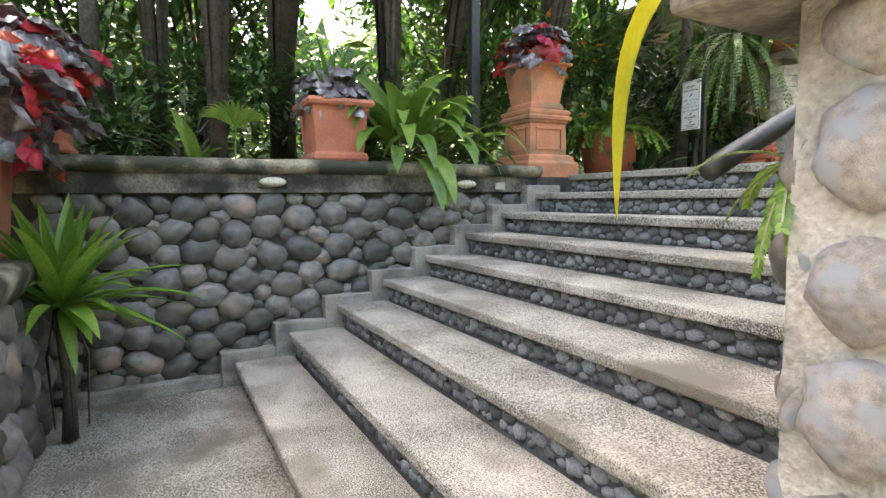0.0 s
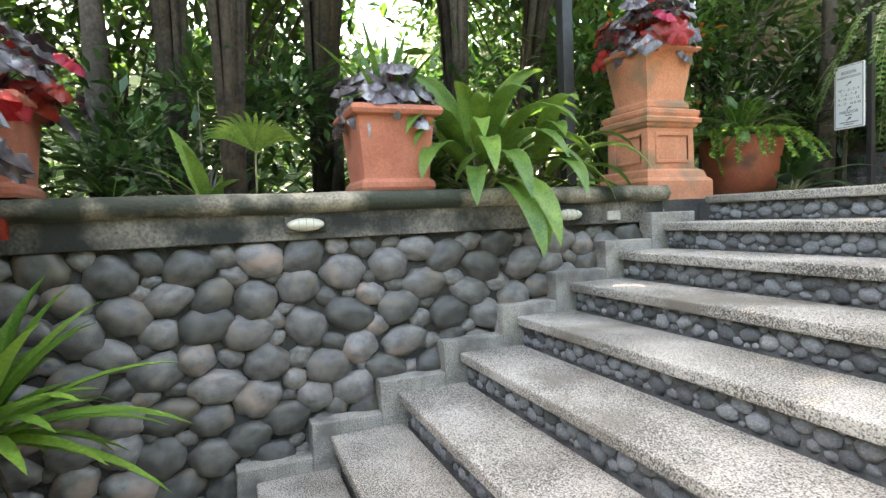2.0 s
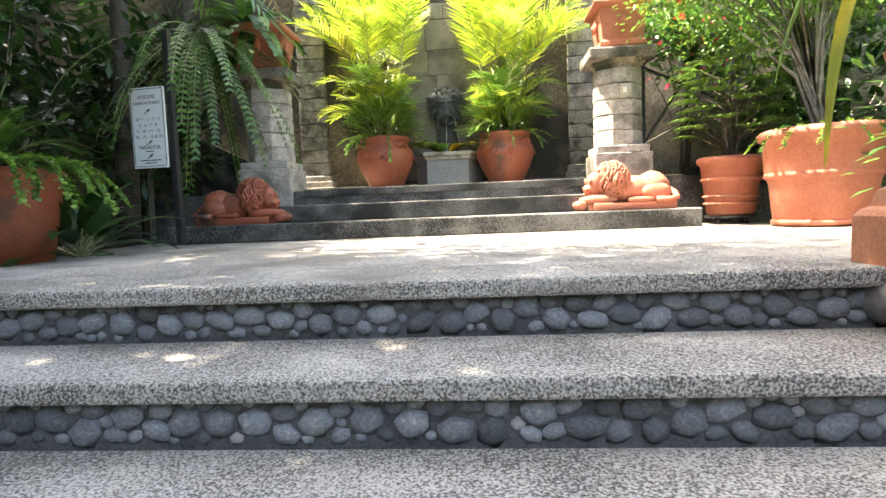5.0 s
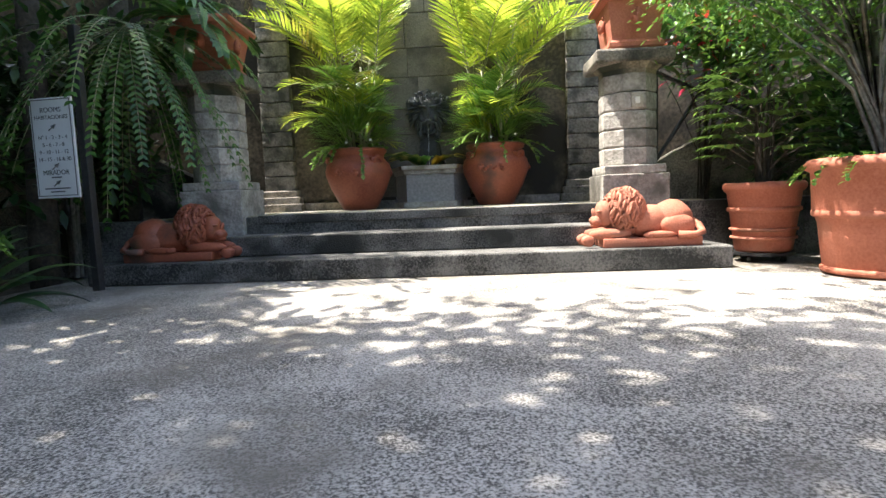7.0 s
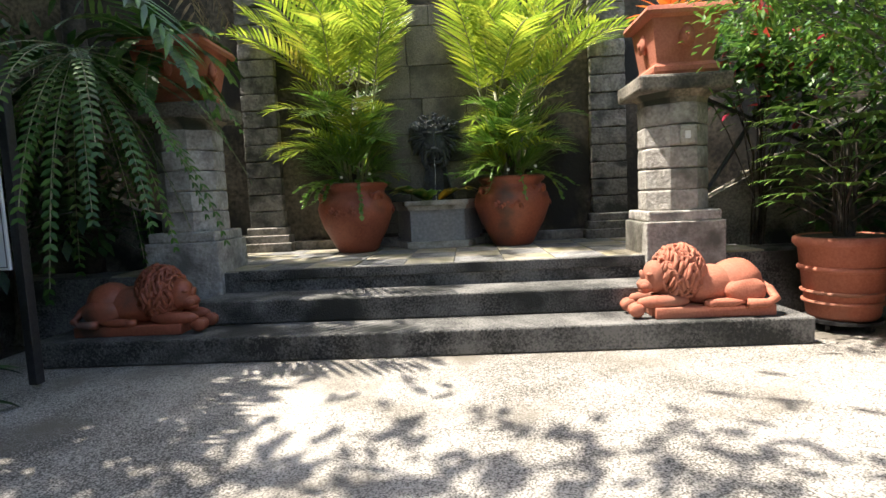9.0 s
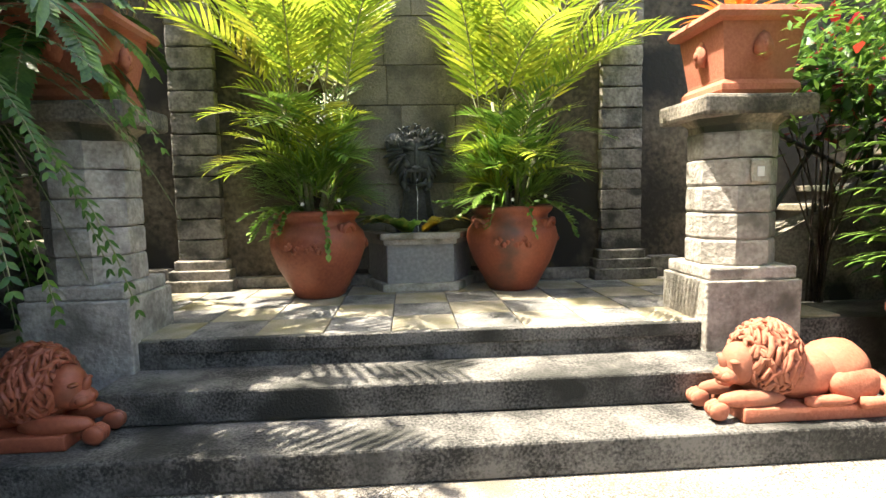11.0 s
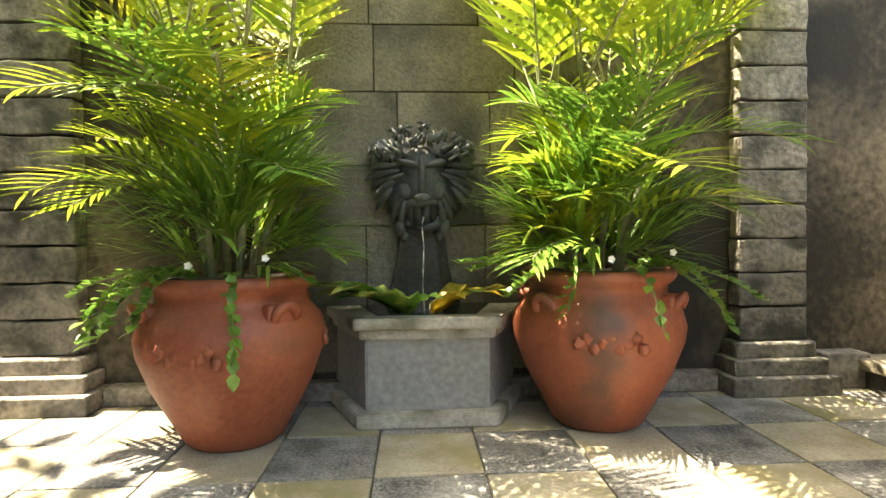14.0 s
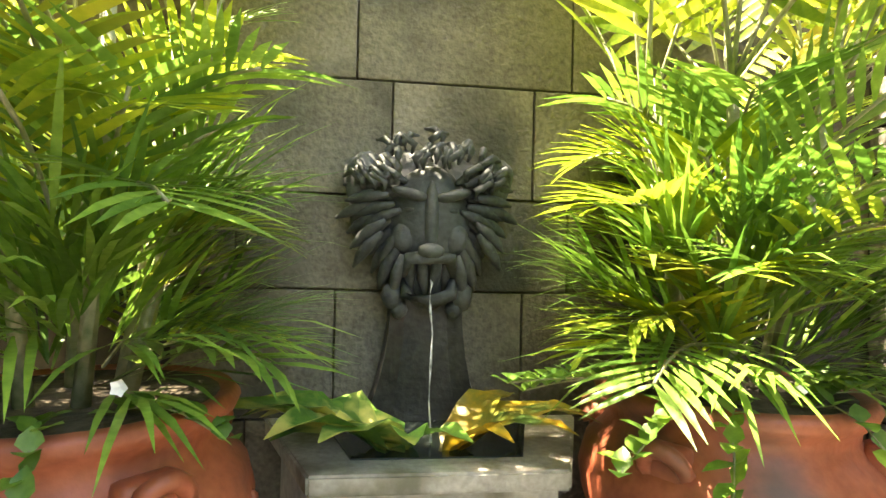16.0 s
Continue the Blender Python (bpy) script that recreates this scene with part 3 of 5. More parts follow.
def round_pot(at, profile, label, material, lugs=0, bands=(), group=""):
    e = thing("round_pot", at, label, "plant pot", group)
    part("body", loft(profile, 0, seg=36), material, e, "", True)
    r, z = profile[-1]
    bm = bmesh.new()
    bmesh.ops.create_circle(bm, cap_ends=True, radius=r * 0.99, segments=28, matrix=Matrix.Translation((0, 0, z + 0.003)))
    part("soil", bm, SOIL, e)
    for r, z, t in bands:
        part("band", loft([(r, z - t), (r + 0.012, z - t * 0.6), (r + 0.014, z), (r + 0.012, z + t * 0.6), (r, z + t)], 0, seg=36), material, e, "", True)
    return e


BIG = [(0.145, 0), (0.165, 0.015), (0.20, 0.08), (0.262, 0.195), (0.302, 0.305), (0.31, 0.36), (0.295, 0.415), (0.26, 0.452), (0.243, 0.475), (0.246, 0.50), (0.27, 0.52), (0.278, 0.54), (0.265, 0.555), (0.242, 0.545)]


def big_pot(at, label):
    e = round_pot(at, BIG, label, TERRA_DARK, group="urn pots beside the fountain")
    e.scale = (1.06, 1.06, 1.08)
    for k, a in enumerate((-2.55, -0.75, 0.9, 2.4)):
        bm = bmesh.new()
        pts = []
        for i in range(15):
            t = i / 14 * 4.6
            rr = 0.052 * (1 - i / 20)
            pts.append((0.285 + 0.02 * math.sin(t), rr * math.cos(t), 0.43 + rr * math.sin(t)))
        tube(bm, pts, 0.017, 6)
        box(bm, 0.24, 0.292, -0.05, 0.05, 0.39, 0.475, 0.015)
        bmesh.ops.rotate(bm, verts=bm.verts, cent=(0, 0, 0), matrix=Matrix.Rotation(a, 3, "Z"))
        part("scroll_handle", bm, TERRA_DARK, e, "moulded scroll handle", True)
    for a in (-1.75, 0.3):
        bm = bmesh.new()
        for i in range(9):
            blob(bm, (0.296, -0.1 + i * 0.025, 0.335 + 0.02 * math.sin(i * 2.1)), (0.012, 0.02, 0.02), i, 0.6, 2)
        bmesh.ops.rotate(bm, verts=bm.verts, cent=(0, 0, 0), matrix=Matrix.Rotation(a, 3, "Z"))
        part("garland", bm, TERRA_DARK, e, "moulded leaf garland", True)
    return e


def pedestal(at, label):
    e = thing("pedestal", at, label, "pedestal", "terracotta pedestals")
    part("plinth", loft([(0.335, 0), (0.335, 0.15), (0.32, 0.17), (0.305, 0.18), (0.29, 0.23), (0.26, 0.25)], 4, 0.01), TERRA_OLD, e)
    part("die", loft([(0.24, 0.245), (0.235, 0.58)], 4, 0.008), TERRA_OLD, e)
    part("cornice", loft([(0.235, 0.575), (0.255, 0.59), (0.262, 0.61), (0.28, 0.62), (0.285, 0.65), (0.26, 0.665), (0.272, 0.69), (0.272, 0.715), (0.245, 0.73)], 4, 0.008), TERRA_OLD, e)
    for k in range(4):
        bm = boxes((-0.165, 0.165, -0.25, -0.229, 0.30, 0.325, 0.004), (-0.165, 0.165, -0.25, -0.229, 0.515, 0.54, 0.004), (-0.165, -0.14, -0.25, -0.229, 0.32, 0.52, 0.004), (0.165, 0.165, -0.25, -0.229, 0.32, 0.52, 0.004))
        bmesh.ops.rotate(bm, verts=bm.verts, cent=(0, 0, 0), matrix=Matrix.Rotation(k * math.pi / 2, 3, "Z"))
        part("panel_frame", bm, TERRA_OLD, e, "raised panel moulding")
    return e


ped = pedestal((-3.29, 7.88, PLAZA - 0.02), "weathered terracotta pedestal with a moulded panel")
pedestal((0.915, 7.72, PLAZA), "weathered terracotta pedestal at the stair head")
square_pot((-3.29, 7.88, PLAZA + 0.71), 0.58, 0.42, 0.50, "mossy terracotta pot standing on a pedestal", 0, False, TERRA_OLD, "", 0.05)
square_pot((0.915, 7.72, PLAZA + 0.73), 0.6, 0.46, 0.5, "terracotta pot on the other stair pedestal", 0, False, TERRA_OLD)
square_pot((-3.12, 5.54, 1.762), 0.58, 0.46, 0.52, "terracotta pot on the retaining wall", 0)
square_pot((-3.04, 3.40, 1.762), 0.56, 0.44, 0.5, "terracotta pot at the wall corner", 0)
square_pot((-1.36, 3.03, NZ), 0.62, 0.46, 0.82, "large terracotta pot on the low wall", 12)
square_pot((-2.33, 3.13, NZ), 0.58, 0.44, 0.66, "terracotta pot on the low wall", 4)
big_pot((-1.73, 12.46, TERRACE), "glazed terracotta urn pot holding a golden palm")
big_pot((-0.355, 12.53, TERRACE), "glazed terracotta urn pot holding a yellow-green palm")
round_pot((1.47, 11.0, PLAZA + 0.07), [(0.17, 0), (0.185, 0.02), (0.235, 0.42), (0.25, 0.43), (0.262, 0.45), (0.262, 0.475), (0.245, 0.49), (0.22, 0.48)], "terracotta pot with a garland on a wheeled stand", TERRA, 0, ((0.205, 0.16, 0.012), (0.198, 0.10, 0.012), (0.222, 0.30, 0.018)))
stand = thing("plant_caddy", (1.47, 11.0, PLAZA), "black wheeled plant caddy under a pot", "plant caddy")
part("deck", loft([(0.2, 0.05), (0.2, 0.07)], 0), IRON, stand)
for a in range(4):
    bm = bmesh.new()
    bmesh.ops.create_cone(bm, cap_ends=True, segments=14, radius1=0.026, radius2=0.026, depth=0.022, matrix=pose(0.15 * math.cos(a * 1.57 + 0.5), 0.15 * math.sin(a * 1.57 + 0.5), 0.026, 90, 0, 30 * a))
    part("castor", bm, IRON, stand)
round_pot((1.77, 10.25, PLAZA), [(0.27, 0), (0.30, 0.03), (0.33, 0.3), (0.345, 0.34), (0.36, 0.38), (0.37, 0.60), (0.40, 0.615), (0.405, 0.65), (0.38, 0.675), (0.345, 0.665)], "large banded terracotta tub beside the plaza", TERRA, 0, ((0.35, 0.36, 0.025), (0.30, 0.03, 0.02)))
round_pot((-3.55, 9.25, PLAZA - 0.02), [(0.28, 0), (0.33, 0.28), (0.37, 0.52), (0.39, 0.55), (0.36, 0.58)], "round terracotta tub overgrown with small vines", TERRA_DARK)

# ---------------------------------------------------------------- columns with urns


def column(x, label):
    e = thing("column", (x, 11.52, PLAZA + 0.1), label, "column", "columns beside the fountain terrace")
    z0 = -PLAZA - 0.1
    part("base", roughen(boxes((-0.255, 0.255, -0.24, 0.24, 0, 2.33 + z0, 0.008)), 0.004, 7, 2), COLUMN, e)
    part("base_course", boxes((-0.235, 0.235, -0.225, 0.225, 2.33 + z0, 2.40 + z0, 0.012)), COLUMN, e)
    for i in range(5):
        z = 2.40 + i * 0.14 + z0
        bm = loft([(0.20, z), (0.205, z + 0.012), (0.205, z + 0.122), (0.20, z + 0.134)], 8)
        part("drum", roughen(bm, 0.006, 12, 1, seed=i + x), COLUMN, e)
    part("neck", loft([(0.20, 3.09 + z0), (0.205, 3.13 + z0), (0.25, 3.17 + z0)], 8), COPING, e)
    part("cap", roughen(boxes((-0.295, 0.295, -0.26, 0.26, 3.165 + z0, 3.27 + z0, 0.02)), 0.005, 8, 2), BAND, e, "dark mossy cap slab")
    return e


column(0.665, "rough block column with a dark cap slab")
column(-2.70, "shaded block column with a dark cap slab")
plate = thing("wall_switch", (0.68, 11.303, 2.83), "pale square switch plate on the column", "switch")
part("plate", boxes((-0.045, 0.045, -0.014, 0, 0, 0.11, 0.005)), RIM, plate)
part("button", boxes((-0.018, 0.018, -0.02, -0.012, 0.03, 0.08, 0.003)), SIGN, plate)
square_pot((0.685, 11.52, 3.275), 0.53, 0.40, 0.42, "square terracotta urn with moulded masks on a column", 0, True, TERRA, "urns on the columns")
square_pot((-2.71, 11.52, 3.275), 0.56, 0.40, 0.42, "shaded terracotta urn with moulded masks on a column", 0, True, TERRA, "urns on the columns")

# ---------------------------------------------------------------- fountain
trough = thing("fountain_trough", (MID, 12.9, TERRACE), "grey marble half-hexagon fountain trough", "fountain")


def half_hex(bm, w_front, w_back, depth, z0, z1):
    pts = [(-w_back / 2, 0.03), (-w_front / 2, -depth), (w_front / 2, -depth), (w_back / 2, 0.03)]
    lo = [bm.verts.new((x, y, z0)) for x, y in pts]
    hi = [bm.verts.new((x, y, z1)) for x, y in pts]
    bm.faces.new(lo[::-1]), bm.faces.new(hi)
    for i in range(4):
        bm.faces.new((lo[i], lo[(i + 1) % 4], hi[(i + 1) % 4], hi[i]))
    bmesh.ops.recalc_face_normals(bm, faces=bm.faces)
    bmesh.ops.bevel(bm, geom=bm.edges[:], offset=0.006, segments=2, affect="EDGES")
    return bm


part("foot", half_hex(bmesh.new(), 0.54, 0.92, 0.42, 0, 0.055), RIM, trough)
part("body", half_hex(bmesh.new(), 0.48, 0.82, 0.365, 0.05, 0.34), TROUGH, trough)
part("rim", half_hex(bmesh.new(), 0.56, 0.91, 0.42, 0.375, 0.42), RIM, trough, "worn pale marble rim")
part("moulding", half_hex(bmesh.new(), 0.52, 0.86, 0.39, 0.335, 0.38), RIM, trough)
part("water", half_hex(bmesh.new(), 0.40, 0.62, 0.34, 0.41, 0.424), WATER, trough)

# lion mask: one plain bronze mesh
bm = bmesh.new()
blob(bm, (0, 0.0, 0.04), (0.215, 0.055, 0.17), 1, 0.16, 3)
blob(bm, (0, 0.0, -0.10), (0.13, 0.06, 0.16), 2, 0.14, 3)
blob(bm, (0, -0.045, 0.0), (0.118, 0.085, 0.15), 2, 0.04, 3)
blob(bm, (0, -0.115, 0.0), (0.021, 0.03, 0.10), 3, 0.04, 3)
blob(bm, (0, -0.132, -0.085), (0.036, 0.03, 0.022), 4, 0.06, 2)
tube(bm, [(-0.07, -0.08, -0.15), (-0.055, -0.11, -0.105), (0, -0.13, -0.10), (0.055, -0.11, -0.105), (0.07, -0.08, -0.15)], [0.012, 0.018, 0.02, 0.018, 0.012], 8)
tube(bm, [(-0.075, -0.06, -0.14), (-0.06, -0.085, -0.20), (0, -0.095, -0.225), (0.06, -0.085, -0.20), (0.075, -0.06, -0.14)], [0.012, 0.02, 0.024, 0.02, 0.012], 8)
for s in (-1, 1):
    blob(bm, (s * 0.055, -0.118, 0.062), (0.055, 0.026, 0.016), 5, 0.1, 2, Euler((0, s * -0.25, 0)))
    blob(bm, (s * 0.05, -0.106, 0.022), (0.026, 0.016, 0.010), 6, 0.05, 2)
    blob(bm, (s * 0.068, -0.092, -0.05), (0.036, 0.03, 0.045), 7, 0.06, 2)
    blob(bm, (s * 0.165, -0.03, 0.09), (0.062, 0.06, 0.10), 8, 0.2, 3, Euler((0, s * 0.35, 0)))
    blob(bm, (s * 0.165, -0.065, 0.12), (0.034, 0.02, 0.06), 9, 0.15, 2, Euler((0, s * 0.5, 0)))
    for k in range(26):
        u = (k % 13) / 12
        r0, a = 0.115 + 0.035 * (k // 13) + 0.015 * math.sin(k * 2.3), 0.75 - 2.15 * u
        p = [(s * (r0 + q) * math.cos(a - q * 1.6), -0.085 + q * 0.55 - 0.02 * math.sin(k * 1.7), 0.03 + (r0 + q) * math.sin(a - q * 1.6) * (1.0 + 0.1 * u)) for q in (-0.02, 0.025, 0.06, 0.09)]
        tube(bm, p, [0.007, 0.017, 0.014, 0.004], 8)
    blob(bm, (s * 0.095, -0.055, -0.205), (0.032, 0.03, 0.042), 11, 0.3, 2)
    blob(bm, (s * 0.075, -0.05, -0.245), (0.024, 0.024, 0.026), 12, 0.3, 2)
mane = random.Random(5)
for k in range(48):
    a, r = mane.uniform(0.35, 2.8), mane.uniform(0.12, 0.19)
    x, z, turn = 1.05 * r * math.cos(a), 0.03 + r * math.sin(a), mane.uniform(-0.9, 0.9)
    y = -0.125 + 0.45 * (r - 0.12)
    tube(bm, [(x, y + 0.01, z - 0.02), (x + 0.012 * turn, y - 0.01, z), (x + 0.03 * math.cos(a + turn), y, z + 0.022), (x + 0.05 * math.cos(a + 1.6 * turn), y + 0.03, z + 0.03 * math.sin(a))], [0.004, 0.010, 0.010, 0.004], 7)
bmesh.ops.recalc_face_normals(bm, faces=bm.faces)
ob = part("lion_mask", bm, MASK, None, "", True)
ob.matrix_world = pose(-1.03, WALL_Y - 0.075, 3.09)
tagged(ob, "dark bronze lion mask water spout on the wall", "fountain mask")
bm = bmesh.new()
rows = []
for k in range(7):
    u = k / 6
    w, z = 0.10 + 0.02 * u + 0.075 * u ** 3, 2.93 - 0.43 * u
    rows.append([bm.verts.new((s * w, y, z)) for s, y in ((-1, 0.0), (-0.93, -0.07), (-0.55, -0.055), (0.55, -0.055), (0.93, -0.07), (1, 0.0))])
for r0, r1 in zip(rows, rows[1:]):
    for q in range(6):
        bm.faces.new((r0[q], r0[(q + 1) % 6], r1[(q + 1) % 6], r1[q]))
bm.faces.new(rows[0]), bm.faces.new(rows[-1][::-1])
bmesh.ops.recalc_face_normals(bm, faces=bm.faces)
ob = part("splash_board", bm, ALGAE)
ob.matrix_world = pose(-1.03, WALL_Y - 0.05, 0)
tagged(ob, "black algae-stained splash board below the mask", "fountain board")
bm = bmesh.new()
tube(bm, [(-1.03 + 0.004 * math.sin(i * 1.9), WALL_Y - 0.205 - 0.012 * i, 2.93 - 0.0082 * i * i) for i in range(8)], [0.0016 + 0.0022 * (i % 2) for i in range(8)], 6)
glass = mat("water_stream", (0.12, 0.13, 0.13), (0.7, 0.75, 0.75), 30, 0.05, 0.5, 90)
tagged(part("water_stream", bm, glass, None, "", True), "thin clear water stream falling from the mask", "water")

# ---------------------------------------------------------------- lions: plain terracotta meshes


def lion(at, sgn, material, label):
    bm = bmesh.new()
    S = lambda x, y, z: (x * sgn, y, z)
    x0, x1 = sorted((-0.30 * sgn, 0.42 * sgn))
    box(bm, x0, x1, -0.15, 0.15, 0, 0.07, 0.008)
    blob(bm, S(0.08, 0.0, 0.185), (0.24, 0.125, 0.125), 1, 0.1, 3)
    blob(bm, S(0.24, 0.0, 0.205), (0.155, 0.135, 0.135), 2, 0.1, 3)
    blob(bm, S(0.25, -0.11, 0.15), (0.12, 0.05, 0.09), 3, 0.12, 3)
    blob(bm, S(0.12, -0.14, 0.09), (0.12, 0.032, 0.028), 4, 0.2, 2)
    blob(bm, S(0.03, -0.14, 0.088), (0.04, 0.034, 0.026), 14, 0.2, 2)
    blob(bm, S(-0.10, 0.0, 0.26), (0.17, 0.145, 0.17), 5, 0.08, 3)
    blob(bm, S(-0.265, -0.03, 0.25), (0.075, 0.08, 0.105), 6, 0.06, 3)
    blob(bm, S(-0.31, -0.03, 0.20), (0.065, 0.06, 0.05), 7, 0.06, 3)
    blob(bm, S(-0.335, -0.03, 0.245), (0.02, 0.026, 0.055), 8, 0.05, 2, Euler((0, -0.35 * sgn, 0)))
    blob(bm, S(-0.362, -0.03, 0.205), (0.018, 0.026, 0.016), 8, 0.05, 2)
    blob(bm, S(-0.33, -0.03, 0.165), (0.04, 0.045, 0.022), 9, 0.1, 2)
    for y in (-0.085, 0.025):
        blob(bm, S(-0.315, y, 0.272), (0.022, 0.024, 0.012), 12, 0.1, 2)
        blob(bm, S(-0.335, y + (0.02 if y < 0 else -0.02), 0.195), (0.032, 0.03, 0.028), 13, 0.1, 2)
    for y in (-0.10, 0.07):
        blob(bm, S(-0.24, y, 0.10), (0.17, 0.042, 0.045), 10, 0.12, 2)
        for q in (-0.025, 0.0, 0.025):
            blob(bm, S(-0.405, y + q, 0.055), (0.05, 0.018, 0.045), 11 + q, 0.15, 2)
    for lay, (n, th0, k) in enumerate(((30, 0.5, 1.0), (36, 0.9, 1.03), (38, 1.35, 1.02))):
        for j in range(n):
            ph = (j + 0.5 * (lay % 2)) / n * 2 * math.pi + 0.1 * math.sin(j * 2.7)
            pts, rad = [], []
            for i in range(8):
                th = th0 + i * 0.115 + 0.06 * math.sin(j * 1.9)
                wob = ph + 0.30 * math.sin(i * 1.5 + lay + j * 0.9)
                lift = k * (1 + 0.03 * math.sin(i * 0.9))
                p = (-0.10 - math.cos(th) * 0.176 * lift, math.sin(th) * math.sin(wob) * 0.152 * lift, 0.262 + math.sin(th) * math.cos(wob) * 0.174 * lift)
                if p[2] < 0.085:
                    break
                pts.append(S(*p))
                rad.append((0.005, 0.010, 0.014, 0.015, 0.014, 0.012, 0.009, 0.003)[i])
            if len(pts) > 2:
                tube(bm, pts, rad, 6)
    pts = [S(0.37, 0.0, 0.20), S(0.425, -0.05, 0.15), S(0.43, -0.12, 0.10), S(0.36, -0.165, 0.085), S(0.24, -0.168, 0.085)]
    tube(bm, pts, [0.03, 0.028, 0.026, 0.024, 0.03], 8)
    bmesh.ops.recalc_face_normals(bm, faces=bm.faces)
    ob = part("lion_statue", bm, material, None, "", True)
    ob.matrix_world = pose(*at) @ Matrix.Scale(0.92, 4)
    return tagged(ob, label, "statue", "pair of lion statues")


lion((0.56, 10.88, PLAZA + 0.15), 1, TERRA, "sunlit terracotta lion statue lying on the step")
# Twin of the other lion: shade is put into its darker terracotta.
lion((-2.76, 10.93, PLAZA + 0.15), -1, TERRA_DARK, "shade-coloured terracotta lion statue lying on the step")

# ---------------------------------------------------------------- wall lamps, sign, posts, rails


def wall_lamp(y, z):
    e = thing("bulkhead_lamp", (WX + 0.06, y, z), "oval ribbed glass bulkhead lamp on the wall band", "wall lamp", "bulkhead lamps")
    bm = bmesh.new()
    blob(bm, (0.02, 0, 0), (0.045, 0.105, 0.038), 1, 0.0, 3)
    part("glass", bm, LAMP_GLASS, e, "cream ribbed glass", True)
    for k in (-0.04, 0.0, 0.04):
        bm = bmesh.new()
        tube(bm, [(0.02 + 0.046 * math.sqrt(max(0, 1 - (k / 0.105) ** 2)) * math.cos(a), k, 0.04 * math.sqrt(1 - (k / 0.105) ** 2) * math.sin(a)) for a in (-1.5, -0.9, -0.3, 0.3, 0.9, 1.5)], 0.003, 5)
        part("guard_wire", bm, RIM, e)
    part("back_plate", boxes((-0.004, 0.02, -0.115, 0.115, -0.045, 0.045, 0.006)), BAND, e)


wall_lamp(4.95, 1.575)
wall_lamp(6.72, 1.565)
jb = thing("junction_box", (WX + 0.06, 7.1, 1.55), "small pale junction box on the wall band", "junction box")
part("cover", boxes((0, 0.025, -0.055, 0.055, -0.035, 0.03, 0.005)), RIM, jb)

sign = thing("direction_sign", (-3.19, 10.3, PLAZA + 0.03), "white room direction sign on a black post", "sign", "", "", -6)
part("post", boxes((0.15, 0.20, 0.02, 0.07, 0, 1.65, 0.004)), IRON, sign)
part("board", boxes((-0.155, 0.145, 0.0, 0.015, 0.60, 1.22, 0.003)), SIGN, sign)
part("border", boxes((-0.145, 0.135, -0.0025, 0.001, 1.205, 1.21), (-0.145, 0.135, -0.0025, 0.001, 0.612, 0.617), (-0.145, -0.14, -0.0025, 0.001, 0.617, 1.205), (0.13, 0.135, -0.0025, 0.001, 0.617, 1.205)), INK, sign)
for text, z, size in (("ROOMS", 1.13, 0.043), ("HABITACIONES", 1.088, 0.034), ("N° 1 - 2 - 3 - 4", 0.965, 0.034), ("5 - 6 - 7 - 8", 0.92, 0.034), ("9 - 10 - 11 - 12", 0.875, 0.034), ("14 - 15 - 16 & 30", 0.83, 0.034), ("MIRADOR", 0.745, 0.042)):
    cu = bpy.data.curves.new("lettering", "FONT")
    cu.body, cu.size, cu.align_x, cu.extrude = text, size, "CENTER", 0.001
    cu.materials.append(INK)
    ob = new("lettering", cu)
    ob.parent = sign
    ob.matrix_basis = pose(-0.005, -0.002, z, 90, 0, 0)
for z, w in ((0.725, 0.07), (0.655, 0.18), (0.635, 0.10)):
    part("small_lettering", boxes((-w / 2 - 0.005, w / 2 - 0.005, -0.003, 0.001, z, z + 0.008)), INK, sign)
for z in (1.03, 0.79, 0.685):
    bm = bmesh.new()
    tube(bm, [(-0.03, -0.002, z - 0.012), (0.01, -0.002, z + 0.016)], 0.0035, 5)
    tube(bm, [(0.0, -0.002, z + 0.008), (0.024, -0.002, z + 0.026)], [0.012, 0.001], 5)
    part("arrow", bm, INK, sign, "slanting arrow")

post = structure("garden_post", boxes((-3.68, -3.58, 7.25, 7.35, 1.4, 5.2, 0.005)), IRON, "tall black garden post", "post")
bm = bmesh.new()
tube(bm, [(0.84, 5.22, 1.485), (0.84, 5.27, 1.51), (0.84, 7.34, 2.415)], [0.024, 0.026, 0.024], 12)
rail = thing("handrail", (0.84, 5.6, 0.5), "black tubular handrail beside the stairs", "handrail")
ob = part("rail", bm, IRON, rail, "", True)
ob.location = (-0.84, -5.6, -0.5)
for y, z0, z1 in ((5.6, 0.0, 1.65), (7.2, 0.7, 2.34)):
    bm = bmesh.new()
    tube(bm, [(0, y - 5.6, z0 - 0.0), (0, y - 5.6, z1)], 0.016, 8)
    part("rail_post", bm, IRON, rail, "", True)

bal = thing("stair_balustrade", (1.0, 11.86, 2.4), "black iron balustrade of the side stairs", "balustrade")
for i in range(4):
    x = i * 0.75
    part("baluster", boxes((x - 0.018, x + 0.018, -0.018, 0.018, x * 0.52 - 0.08, x * 0.52 + 0.85, 0.003)), IRON, bal)
    if i < 3:
        for a, b in ((0.05, 0.80), (0.80, 0.05), (0.84, 0.84)):
            bm = bmesh.new()
            tube(bm, [(x, 0, x * 0.52 + a), (x + 0.75, 0, (x + 0.75) * 0.52 + b)], 0.017, 6)
            part("brace", bm, IRON, bal)

